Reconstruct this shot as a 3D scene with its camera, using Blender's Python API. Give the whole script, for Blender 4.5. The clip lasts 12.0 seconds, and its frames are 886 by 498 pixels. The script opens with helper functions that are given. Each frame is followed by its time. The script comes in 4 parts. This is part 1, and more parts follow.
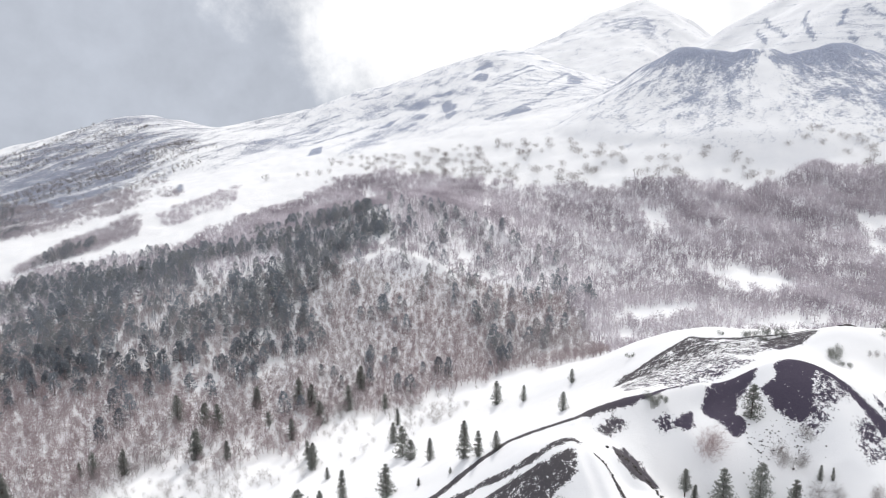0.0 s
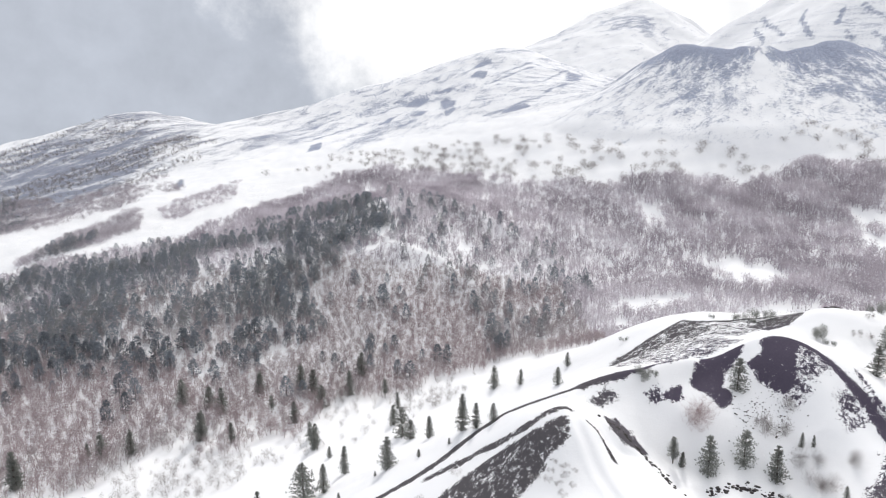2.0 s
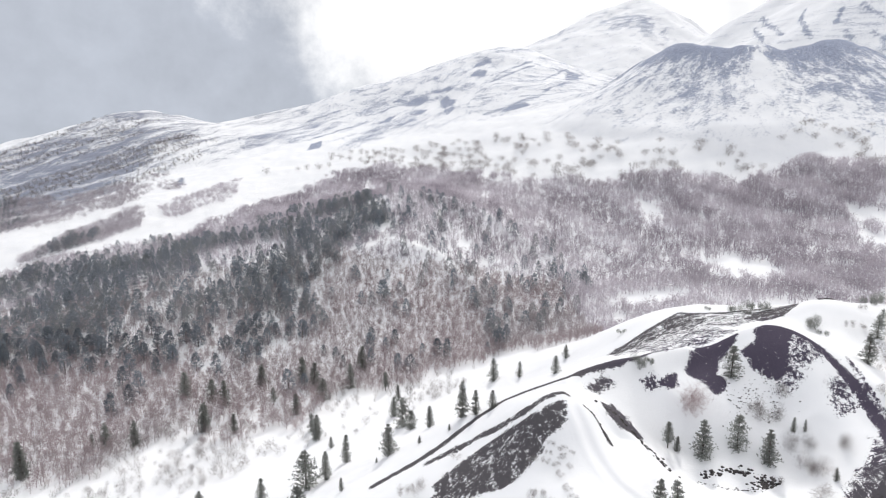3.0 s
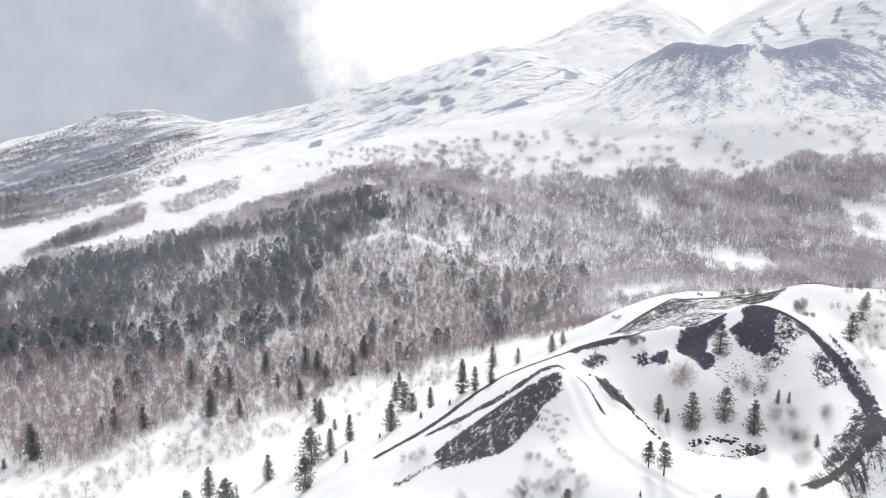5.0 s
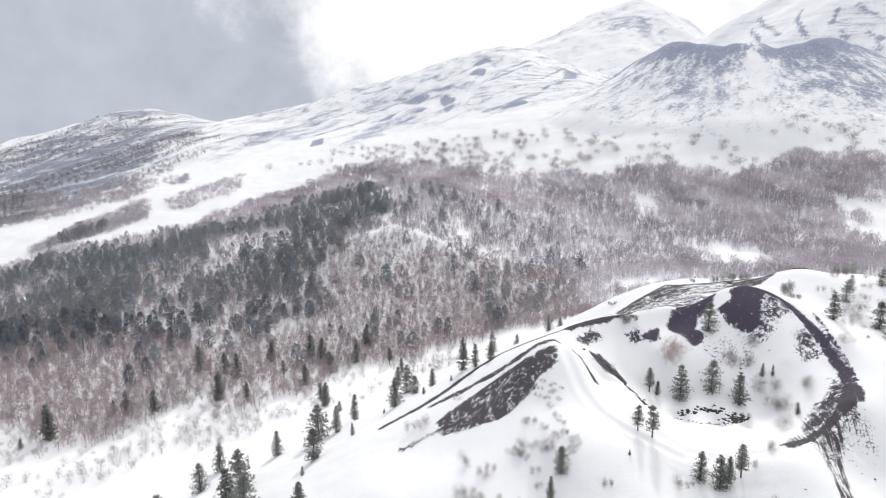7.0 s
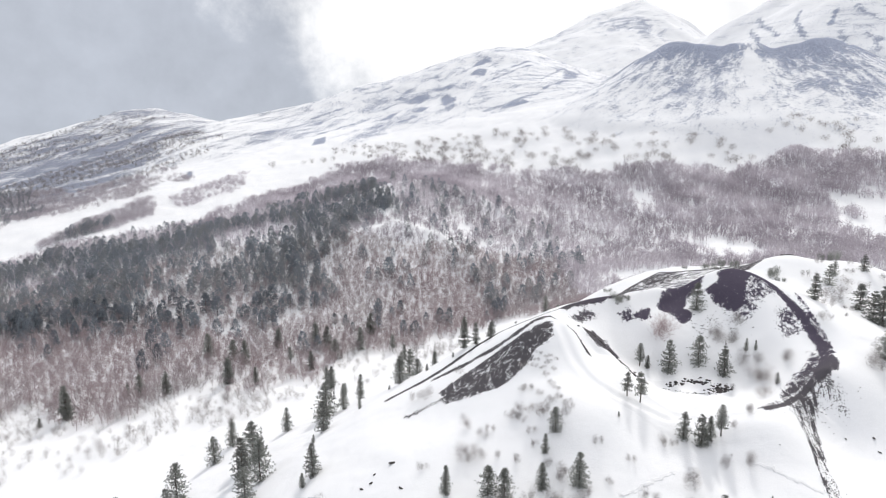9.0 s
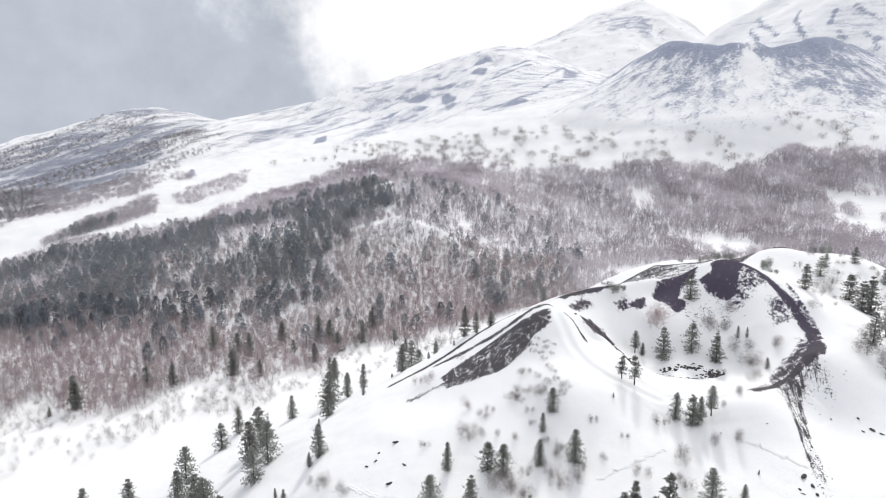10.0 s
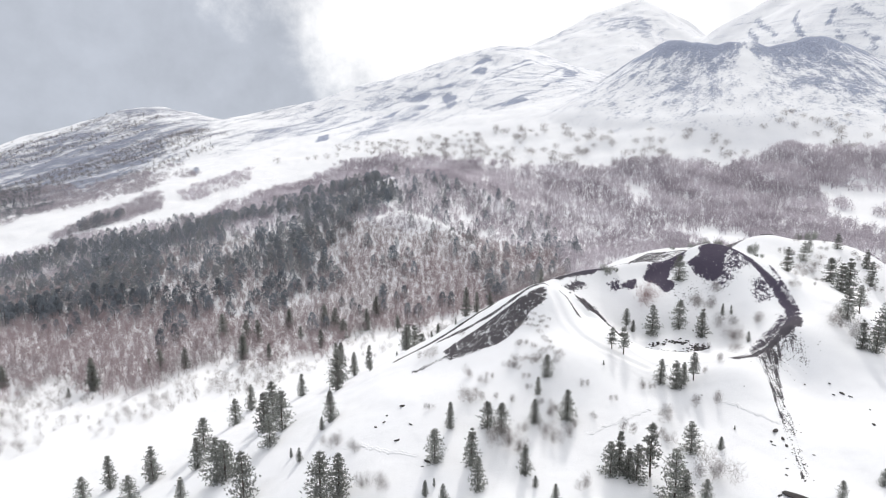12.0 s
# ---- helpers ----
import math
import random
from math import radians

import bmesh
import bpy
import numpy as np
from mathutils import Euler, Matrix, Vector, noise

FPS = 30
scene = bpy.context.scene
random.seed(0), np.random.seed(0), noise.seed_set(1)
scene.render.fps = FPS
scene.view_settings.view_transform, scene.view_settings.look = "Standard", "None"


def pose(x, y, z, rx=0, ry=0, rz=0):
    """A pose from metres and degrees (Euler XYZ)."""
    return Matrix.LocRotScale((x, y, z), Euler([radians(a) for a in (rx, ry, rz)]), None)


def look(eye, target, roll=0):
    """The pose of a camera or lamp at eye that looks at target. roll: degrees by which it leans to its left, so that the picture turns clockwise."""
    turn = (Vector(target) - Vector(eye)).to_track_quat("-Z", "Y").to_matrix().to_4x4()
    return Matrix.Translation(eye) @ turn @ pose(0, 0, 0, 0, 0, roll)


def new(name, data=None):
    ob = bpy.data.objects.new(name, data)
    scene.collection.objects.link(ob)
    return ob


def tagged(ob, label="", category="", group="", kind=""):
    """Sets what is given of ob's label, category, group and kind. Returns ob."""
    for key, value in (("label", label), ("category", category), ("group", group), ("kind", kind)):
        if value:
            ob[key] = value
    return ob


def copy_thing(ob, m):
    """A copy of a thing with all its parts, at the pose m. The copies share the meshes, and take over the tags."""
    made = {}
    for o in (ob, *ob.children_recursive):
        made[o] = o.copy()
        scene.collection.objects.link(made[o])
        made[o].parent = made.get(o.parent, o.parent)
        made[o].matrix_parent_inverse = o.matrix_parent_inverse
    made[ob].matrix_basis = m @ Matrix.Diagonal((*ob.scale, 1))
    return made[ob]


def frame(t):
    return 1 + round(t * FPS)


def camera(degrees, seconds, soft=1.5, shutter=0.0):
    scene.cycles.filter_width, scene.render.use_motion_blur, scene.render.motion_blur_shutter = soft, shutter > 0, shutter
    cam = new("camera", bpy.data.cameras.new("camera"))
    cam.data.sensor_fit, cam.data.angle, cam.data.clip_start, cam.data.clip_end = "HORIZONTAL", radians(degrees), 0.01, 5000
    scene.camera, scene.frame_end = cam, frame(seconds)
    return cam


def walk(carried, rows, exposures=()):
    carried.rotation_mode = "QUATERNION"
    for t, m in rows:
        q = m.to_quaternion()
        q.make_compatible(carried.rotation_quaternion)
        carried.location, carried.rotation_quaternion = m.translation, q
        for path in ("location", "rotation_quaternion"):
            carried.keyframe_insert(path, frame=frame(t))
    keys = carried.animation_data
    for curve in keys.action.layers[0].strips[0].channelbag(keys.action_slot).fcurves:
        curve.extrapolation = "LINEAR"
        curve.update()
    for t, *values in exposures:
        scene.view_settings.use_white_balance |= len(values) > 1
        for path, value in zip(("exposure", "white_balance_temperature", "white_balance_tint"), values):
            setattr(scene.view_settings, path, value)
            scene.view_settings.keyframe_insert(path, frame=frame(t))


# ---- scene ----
# the drone backs away from the crater and sinks slowly
cam = camera(72.0, 12.0, soft=1.05)
walk(cam, [(t, pose(x, y, z, rx, ry, rz)) for t, x, y, z, rx, ry, rz in (
    (0.0, 3.48, 63.6, 174.15, 79.913, 0.278, 0.097),
    (0.5, 3.36, 61.8, 173.25, 79.885, 0.219, 0.054),
    (1.0, 3.3, 59.75, 172.24, 79.856, 0.17, 0.026),
    (1.5, 3.22, 57.70, 171.15, 79.818, 0.15, -0.004),
    (2.0, 3.14, 55.60, 170.0, 79.78, 0.138, -0.024),
    (2.5, 3.03, 53.53, 168.94, 79.757, 0.128, -0.042),
    (3.0, 2.90, 51.42, 167.88, 79.762, 0.116, -0.061),
    (5.0, 2.49, 42.63, 163.73, 79.815, 0.084, -0.106),
    (5.5, 2.36, 40.3, 162.67, 79.834, 0.084, -0.111),
    (6.0, 2.22, 37.82, 161.58, 79.857, 0.088, -0.109),
    (6.5, 2.05, 35.17, 160.58, 79.878, 0.081, -0.11),
    (7.0, 1.88, 32.45, 159.56, 79.895, 0.071, -0.109),
    (9.0, 1.13, 20.30, 155.69, 79.985, 0.017, -0.064),
    (9.5, 0.91, 17.02, 154.74, 79.978, 0.004, -0.055),
    (10.0, 0.70, 13.62, 153.78, 79.963, -0.008, -0.049),
    (10.5, 0.51, 10.25, 152.82, 79.967, -0.017, -0.045),
    (11.0, 0.33, 6.83, 151.86, 79.974, -0.017, -0.035),
    (11.5, 0.15, 3.45, 150.92, 79.987, -0.015, -0.022),
    (12.0, 0.0, 0.0, 150.0, 80.0, 0.0, 0.0))])

# ---- daylight: broken cloud, the sun ahead and to the right behind thin cloud ----
SUN_TURN, SUN_RISE = radians(14.0), radians(37.0)
world = bpy.data.worlds.new("sky")
scene.world = world
world.use_nodes = True
wn, wl = world.node_tree.nodes, world.node_tree.links
wn.clear()


def wnode(kind, **values):
    n = wn.new(kind)
    for key, value in values.items():
        n.inputs[key].default_value = value
    return n


w_out = wn.new("ShaderNodeOutputWorld")
sky = wn.new("ShaderNodeTexSky")
sky.sky_type, sky.sun_disc = "NISHITA", False
sky.sun_elevation, sky.sun_rotation = SUN_RISE, SUN_TURN
sky_light = wnode("ShaderNodeBackground", Strength=0.10)
wl.new(sky.outputs[0], sky_light.inputs["Color"])
way = wn.new("ShaderNodeTexCoord")
puff = wnode("ShaderNodeTexNoise", Scale=2.3, Detail=7.0, Roughness=0.55)
wl.new(way.outputs["Generated"], puff.inputs["Vector"])
fine = wnode("ShaderNodeTexNoise", Scale=9.0, Detail=6.0, Roughness=0.6)
wl.new(way.outputs["Generated"], fine.inputs["Vector"])
split = wn.new("ShaderNodeSeparateXYZ")
wl.new(way.outputs["Generated"], split.inputs[0])


def wmath(op, a, b, c=None):
    n = wn.new("ShaderNodeMath")
    n.operation = op
    for i, v in enumerate((a, b, c)):
        if v is None:
            continue
        if isinstance(v, (int, float)):
            n.inputs[i].default_value = v
        else:
            wl.new(v, n.inputs[i])
    return n.outputs[0]


def wrange(v, a, b):
    n = wn.new("ShaderNodeMapRange")
    n.interpolation_type = "SMOOTHSTEP"
    n.inputs["From Min"].default_value, n.inputs["From Max"].default_value = a, b
    wl.new(v, n.inputs["Value"])
    return n.outputs["Result"]


# a grey bank of cloud to the west of the sun, bright cloud in front of it
west = wmath("MULTIPLY_ADD", fine.outputs["Fac"], 0.34, split.outputs["X"])
west = wmath("MULTIPLY_ADD", puff.outputs["Fac"], 0.25, west)
west = wmath("MULTIPLY_ADD", split.outputs["Z"], 0.5, west)
grey = wrange(west, 0.235, 0.06)
tone = wn.new("ShaderNodeMix")
tone.data_type = "RGBA"
tone.inputs["A"].default_value = (1.05, 1.055, 1.075, 1)
tone.inputs["B"].default_value = (0.53, 0.57, 0.65, 1)
wl.new(grey, tone.inputs["Factor"])
shade = wmath("MULTIPLY_ADD", fine.outputs["Fac"], 0.5, 0.75)
cloud = wn.new("ShaderNodeBackground")
wl.new(tone.outputs["Result"], cloud.inputs["Color"])
wl.new(shade, cloud.inputs["Strength"])
cover = wrange(puff.outputs["Fac"], 0.18, 0.32)
both = wn.new("ShaderNodeMixShader")
wl.new(cover, both.inputs[0])
wl.new(sky_light.outputs[0], both.inputs[1])
wl.new(cloud.outputs[0], both.inputs[2])
wl.new(both.outputs[0], w_out.inputs[0])

sun = new("sun", bpy.data.lights.new("sun", "SUN"))
sun.data.energy, sun.data.angle, sun.data.color = 2.2, radians(4.0), (1.0, 0.955, 0.895)
sun.matrix_basis = look((0, 0, 0), (-math.sin(SUN_TURN) * math.cos(SUN_RISE), -math.cos(SUN_TURN) * math.cos(SUN_RISE), -math.sin(SUN_RISE)))
scene.view_settings.exposure = -0.02

# ---- materials ----
def material(name):
    m = bpy.data.materials.new(name)
    m.use_nodes = True
    return m, m.node_tree.nodes, m.node_tree.links, m.node_tree.nodes["Principled BSDF"]


def node(nodes, kind, **values):
    n = nodes.new(kind)
    for key, value in values.items():
        n.inputs[key].default_value = value
    return n


def mix(nodes, links, factor, a, b):
    n = nodes.new("ShaderNodeMix")
    n.data_type = "RGBA"
    for key, v in (("Factor", factor), ("A", a), ("B", b)):
        if isinstance(v, (int, float, tuple)):
            n.inputs[key].default_value = (*v, 1) if isinstance(v, tuple) else v
        else:
            links.new(v, n.inputs[key])
    return n.outputs["Result"]


def sums(nodes, links, op, a, b, c=None):
    n = nodes.new("ShaderNodeMath")
    n.operation = op
    for i, v in enumerate((a, b, c)):
        if v is None:
            continue
        if isinstance(v, (int, float)):
            n.inputs[i].default_value = v
        else:
            links.new(v, n.inputs[i])
    return n.outputs[0]


def ramp(nodes, links, v, a, b):
    n = nodes.new("ShaderNodeMapRange")
    n.interpolation_type = "SMOOTHSTEP"
    n.inputs["From Min"].default_value, n.inputs["From Max"].default_value = a, b
    links.new(v, n.inputs["Value"])
    return n.outputs["Result"]


def ground_material():
    """Snow over black and red-brown lava scree, bare where the wind has blown it off."""
    m, n, l, p = material("snow_and_scree")
    place = n.new("ShaderNodeNewGeometry").outputs["Position"]
    bare = n.new("ShaderNodeAttribute")
    bare.attribute_name = "bare"
    rust = n.new("ShaderNodeAttribute")
    rust.attribute_name = "rust"
    down = n.new("ShaderNodeAttribute")
    down.attribute_name = "fall"
    coarse = node(n, "ShaderNodeTexNoise", Scale=0.22, Detail=8.0, Roughness=0.62)
    l.new(place, coarse.inputs["Vector"])
    # streaks that run down the slope
    l.new(down.outputs["Vector"], (streak := node(n, "ShaderNodeTexNoise", Scale=1.0, Detail=6.0, Roughness=0.6)).inputs["Vector"])
    grain = node(n, "ShaderNodeTexNoise", Scale=2.6, Detail=5.0, Roughness=0.7)
    l.new(place, grain.inputs["Vector"])
    ragged = sums(n, l, "MULTIPLY_ADD", streak.outputs["Fac"], 1.0, sums(n, l, "MULTIPLY", coarse.outputs["Fac"], 0.8))
    ragged = sums(n, l, "MULTIPLY_ADD", grain.outputs["Fac"], 1.25, ragged)
    blown = sums(n, l, "ADD", bare.outputs["Fac"], sums(n, l, "SUBTRACT", ragged, 1.52))
    fact = ramp(n, l, blown, 0.50, 0.56)
    # scree tones raised to stand in for glare that veils the darks
    black = mix(n, l, grain.outputs["Fac"], (0.045, 0.042, 0.047), (0.13, 0.122, 0.132))
    red = mix(n, l, grain.outputs["Fac"], (0.045, 0.039, 0.058), (0.105, 0.09, 0.125))
    scree = mix(n, l, rust.outputs["Fac"], black, red)
    # scree fades to pale blue with distance: haze put into its colour
    haze = n.new("ShaderNodeAttribute")
    haze.attribute_name = "haze"
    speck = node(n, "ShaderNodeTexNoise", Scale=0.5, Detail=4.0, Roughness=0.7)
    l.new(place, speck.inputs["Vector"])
    scree = mix(n, l, sums(n, l, "MULTIPLY", haze.outputs["Fac"], sums(n, l, "MULTIPLY", ramp(n, l, speck.outputs["Fac"], 0.04, 0.96), 0.8)), scree, (0.66, 0.74, 0.95))
    pits = node(n, "ShaderNodeTexNoise", Scale=0.045, Detail=4.0)
    l.new(place, pits.inputs["Vector"])
    snow = mix(n, l, pits.outputs["Fac"], (0.76, 0.77, 0.80), (0.87, 0.87, 0.88))
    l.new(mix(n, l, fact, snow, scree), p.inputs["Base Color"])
    p.inputs["Roughness"].default_value = 0.9
    p.inputs["Specular IOR Level"].default_value = 0.03
    bump = node(n, "ShaderNodeBump", Strength=0.4, Distance=0.4)
    l.new(sums(n, l, "MULTIPLY_ADD", grain.outputs["Fac"], 0.4, sums(n, l, "MULTIPLY_ADD", fact, 0.3, coarse.outputs["Fac"])), bump.inputs["Height"])
    # wind-packed ripples on the wide slopes
    drift = node(n, "ShaderNodeBump", Strength=0.55, Distance=1.6)
    swept = n.new("ShaderNodeAttribute")
    swept.attribute_name = "drift"
    l.new(sums(n, l, "MULTIPLY", swept.outputs["Fac"], streak.outputs["Fac"]), drift.inputs["Height"])
    l.new(drift.outputs["Normal"], bump.inputs["Normal"])
    l.new(bump.outputs["Normal"], p.inputs["Normal"])
    return m


def leaf_material(name, dark, light, tint=None, through_light=0.4):
    """Needles or twigs: each sliver a little different, each tree too."""
    m, n, l, p = material(name)
    geo = n.new("ShaderNodeNewGeometry")
    thing = n.new("ShaderNodeObjectInfo")
    colour = mix(n, l, geo.outputs["Random Per Island"], dark, light)
    if tint:
        which = n.new("ShaderNodeAttribute")
        which.attribute_name = "tint"
        colour = mix(n, l, which.outputs["Fac"], colour, tint)
    hue = node(n, "ShaderNodeHueSaturation")
    l.new(colour, hue.inputs["Color"])
    l.new(sums(n, l, "MULTIPLY_ADD", thing.outputs["Random"], 0.5, 0.75), hue.inputs["Value"])
    l.new(hue.outputs["Color"], p.inputs["Base Color"])
    p.inputs["Roughness"].default_value = 0.75
    p.inputs["Specular IOR Level"].default_value = 0.2
    glow = n.new("ShaderNodeBsdfTranslucent")
    l.new(hue.outputs["Color"], glow.inputs["Color"])
    part_through = n.new("ShaderNodeMixShader")
    part_through.inputs[0].default_value = through_light
    l.new(p.outputs[0], part_through.inputs[1])
    l.new(glow.outputs[0], part_through.inputs[2])
    l.new(part_through.outputs[0], n["Material Output"].inputs["Surface"])
    return m


def bark_material(name, dark, light, size=6.0):
    m, n, l, p = material(name)
    place = n.new("ShaderNodeTexCoord").outputs["Object"]
    t = node(n, "ShaderNodeTexNoise", Scale=size, Detail=6.0, Roughness=0.7)
    l.new(place, t.inputs["Vector"])
    l.new(mix(n, l, ramp(n, l, t.outputs["Fac"], 0.35, 0.65), dark, light), p.inputs["Base Color"])
    p.inputs["Roughness"].default_value = 0.9
    bump = node(n, "ShaderNodeBump", Strength=0.6, Distance=0.05)
    l.new(t.outputs["Fac"], bump.inputs["Height"])
    l.new(bump.outputs["Normal"], p.inputs["Normal"])
    return m


GROUND = ground_material()
# needles brightened to stand in for haze over the dark pines
NEEDLES = leaf_material("hazed_pine_needles", (0.195, 0.205, 0.203), (0.35, 0.356, 0.33), None, 0.6)
# bluer copy of the needles for the wood: distance haze put into the colour
FAR_NEEDLES = leaf_material("hazed_wood_needles", (0.145, 0.166, 0.195), (0.255, 0.28, 0.31), (0.25, 0.255, 0.262), 0.6)
# twigs lightened in place of haze; the far set is paler and more purple
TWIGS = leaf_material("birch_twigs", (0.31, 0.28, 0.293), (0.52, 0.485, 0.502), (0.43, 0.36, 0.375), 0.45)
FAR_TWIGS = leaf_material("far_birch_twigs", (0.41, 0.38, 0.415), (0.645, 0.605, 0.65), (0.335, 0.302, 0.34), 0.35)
RED_TWIGS = leaf_material("reddish_twigs", (0.24, 0.17, 0.175), (0.40, 0.31, 0.315), None, 0.3)
SHRUB = leaf_material("shrub_twigs", (0.17, 0.155, 0.155), (0.34, 0.315, 0.315), None, 0.35)
BARK = bark_material("pine_bark", (0.05, 0.04, 0.038), (0.15, 0.12, 0.11))
ROCK = bark_material("lava_rock", (0.02, 0.018, 0.02), (0.07, 0.06, 0.06), 1.5)

# ---- the lie of the land: hills as (x, y, radius, height) on a gentle ramp ----
CRATER_HILL = (
    (110, 240, 55, 58.6), (40, 205, 45, 37), (75, 190, 40, -25.3), (110, 170, 45, 17.5), (20, 150, 45, -1.6),
    (70, 135, 50, -0.2), (-20, 150, 40, 9.8), (-40, 190, 45, 9), (140, 270, 45, -20.7), (110, 320, 45, 36.1),
    (180, 200, 60, -5.8), (10, 60, 80, 29.1), (150, 90, 90, 22.1), (-110, 140, 70, -4.7), (-10, 250, 40, 3.9),
    (45, 270, 40, 0.7), (185, 275, 35, 40.9), (80, 285, 35, -13.6), (108, 306, 22, 2.5))
VALLEY_HILLS = (
    (-60, 300, 90, 2.9), (-100, 360, 90, -10.9), (20, 400, 80, -4.5), (-200, 420, 120, 8.2), (-310, 520, 140, -11.1),
    (-170, 560, 120, 26.5), (-40, 560, 90, 10.9), (90, 520, 90, -7.7), (230, 520, 110, 18.7), (380, 580, 140, -10.8),
    (-30, 700, 110, 47.1), (-150, 740, 120, -4.1), (110, 660, 110, -16.3))
HUMPS = (
    (98, 226, 10, 7.3), (0, 181, 10, -4.6), (79, 156, 8.5, 5), (29, 198, 9.5, 7), (36, 163, 10, 5.3),
    (90, 244, 10, -3.8), (240, 670, 50, 4.5), (81, 208, 10, 3), (117, 235, 10, 2), (144, 271, 10, 3.4),
    (99, 154, 10, -3.6), (90, 190, 10, -3.7), (0, 430, 50, -4.4), (120, 630, 50, -3.8), (240, 510, 50, -4.2),
    (63, 199, 10, -5.9), (108, 199, 10, -2), (81, 235, 10, -3.8), (72, 181, 10, 0.6), (40, 550, 50, 4.7),
    (120, 590, 50, -4.2), (144, 235, 10, -2), (-2, 208, 15, -2.2), (73, 172, 9, 2.2), (99, 154, 10, -3.3),
    (90, 217, 10, -1.4), (144, 271, 10, 2), (63, 217, 10, -0.9), (90, 244, 10, -2.8), (45, 199, 10, 2.4),
    (18, 199, 10, -3), (0, 190, 10, 1))
FLANK_HILLS = (
    (230, 740, 130, 5.1), (330, 800, 150, -10.2), (-330, 800, 160, 16.7), (-520, 850, 200, 10.4), (210, 920, 180, 37.2),
    (460, 960, 180, 84.2), (410, 1140, 170, 13.8), (700, 1250, 220, 58.2), (900, 1480, 260, 67), (600, 700, 200, 21),
    (150, 1230, 230, 50), (-220, 1180, 230, 56.1), (-520, 1250, 280, 23.4), (-820, 1300, 300, -49.6))
MOUNTAINS = (
    (-740, 1650, 350, 189.3), (-120, 1600, 300, 12.3), (120, 1850, 300, 241.6), (300, 1450, 260, 92.5), (1700, 2600, 600, 21.7),
    (700, 2500, 500, 285.5), (1200, 900, 500, 89.3), (2000, 1700, 800, 392.5), (-1500, 1000, 800, 63.7), (0, 0, 900, 93.1),
    (900, 200, 400, 12.9), (-600, 300, 400, -25.5), (0, 3500, 900, 222.3), (-1500, 2500, 900, 50), (2600, 3400, 1000, 216.8),
    (1100, 2100, 400, -214.5), (-600, 1750, 110, -44.1), (-400, 1650, 110, 25), (-200, 1680, 110, 37.1), (0, 1700, 110, -3.2),
    (200, 1720, 110, 12.2), (-800, 1700, 110, 36.4), (-1000, 1600, 110, 12.2), (-100, 1350, 130, -15.2), (100, 1400, 130, 6.3))
RAMP = (-61.34, 0.01412, 0.01687)


def lattice(ix, iy, seed):
    """A repeatable random number for each corner of a grid."""
    h = (ix.astype(np.int64) * 374761393 + iy.astype(np.int64) * 668265263 + seed * 974634541) & 0xFFFFFFFF
    h = ((h ^ (h >> 13)) * 1274126177) & 0xFFFFFFFF
    return ((h ^ (h >> 16)) & 0xFFFF) / 65535.0


def rough(x, y, size, seed=0):
    """Smooth noise between -1 and 1, its lumps about size metres across."""
    x, y = np.asarray(x, float) / size, np.asarray(y, float) / size
    ix, iy = np.floor(x), np.floor(y)
    u, v = x - ix, y - iy
    u, v = u * u * u * (u * (u * 6 - 15) + 10), v * v * v * (v * (v * 6 - 15) + 10)
    a = lattice(ix, iy, seed) * (1 - u) + lattice(ix + 1, iy, seed) * u
    b = lattice(ix, iy + 1, seed) * (1 - u) + lattice(ix + 1, iy + 1, seed) * u
    return 2 * (a * (1 - v) + b * v) - 1


def fractal(x, y, size, octaves=4, seed=0):
    total, gain = 0.0, 1.0
    for k in range(octaves):
        total = total + gain * rough(x + 17.3 * k, y - 9.1 * k, size / 2 ** k, seed + k)
        gain *= 0.5
    return total


def step(a, b, v):
    t = np.clip((v - a) / (b - a), 0, 1)
    return t * t * (3 - 2 * t)


# the crater: its middle, and its rim's distance by the compass (degrees from east)
CRATER = (78.0, 197.0)
RIM_ANGLE = (-60, -43, -15, 15, 47, 66, 90, 115, 155, 182, 215, 240, 270, 300)
RIM_AWAY = (34, 34, 35, 35.5, 46, 40, 35, 33, 44, 32, 32, 35, 36, 34)
RIM_LIFT = (1.4, 2.9, -2.2, -3.8, 0.3, 2.3, 4.2, 1.3, 0.8, -5.7, -0.1, -1.9, -2.3, -0)


# a trodden path along the crater's left lip
LIP_PATH = ((44, 220), (38.5, 211), (36, 201), (36, 194), (37, 190.6), (38.6, 182.8), (41.3, 174.1), (45.9, 168.8), (51.3, 166), (57, 163))


def near_line(x, y, line):
    """Distance from a line through the points."""
    best = np.full(np.shape(x), 1e9)
    for (ax, ay), (bx, by) in zip(line, line[1:]):
        t = np.clip(((x - ax) * (bx - ax) + (y - ay) * (by - ay)) / ((bx - ax) ** 2 + (by - ay) ** 2), 0, 1)
        best = np.minimum(best, np.hypot(x - ax - t * (bx - ax), y - ay - t * (by - ay)))
    return best


def inside(x, y, outline):
    hit = np.zeros(np.shape(x), bool)
    for (ax, ay), (bx, by) in zip(outline, outline[1:] + outline[:1]):
        hit ^= ((ay > y) != (by > y)) & (x < (bx - ax) * (y - ay) / (by - ay + 1e-9) + ax)
    return hit


def crater_place(x, y):
    """How far out of the crater's middle a place lies (1 on the rim), the rim's distance and lift there."""
    dx, dy = x - CRATER[0], y - CRATER[1]
    angle = np.degrees(np.arctan2(dy, dx))
    away = np.interp(angle, RIM_ANGLE, RIM_AWAY, period=360)
    lift = np.interp(angle, RIM_ANGLE, RIM_LIFT, period=360)
    d = np.hypot(dx, dy)
    return d / away, away, lift


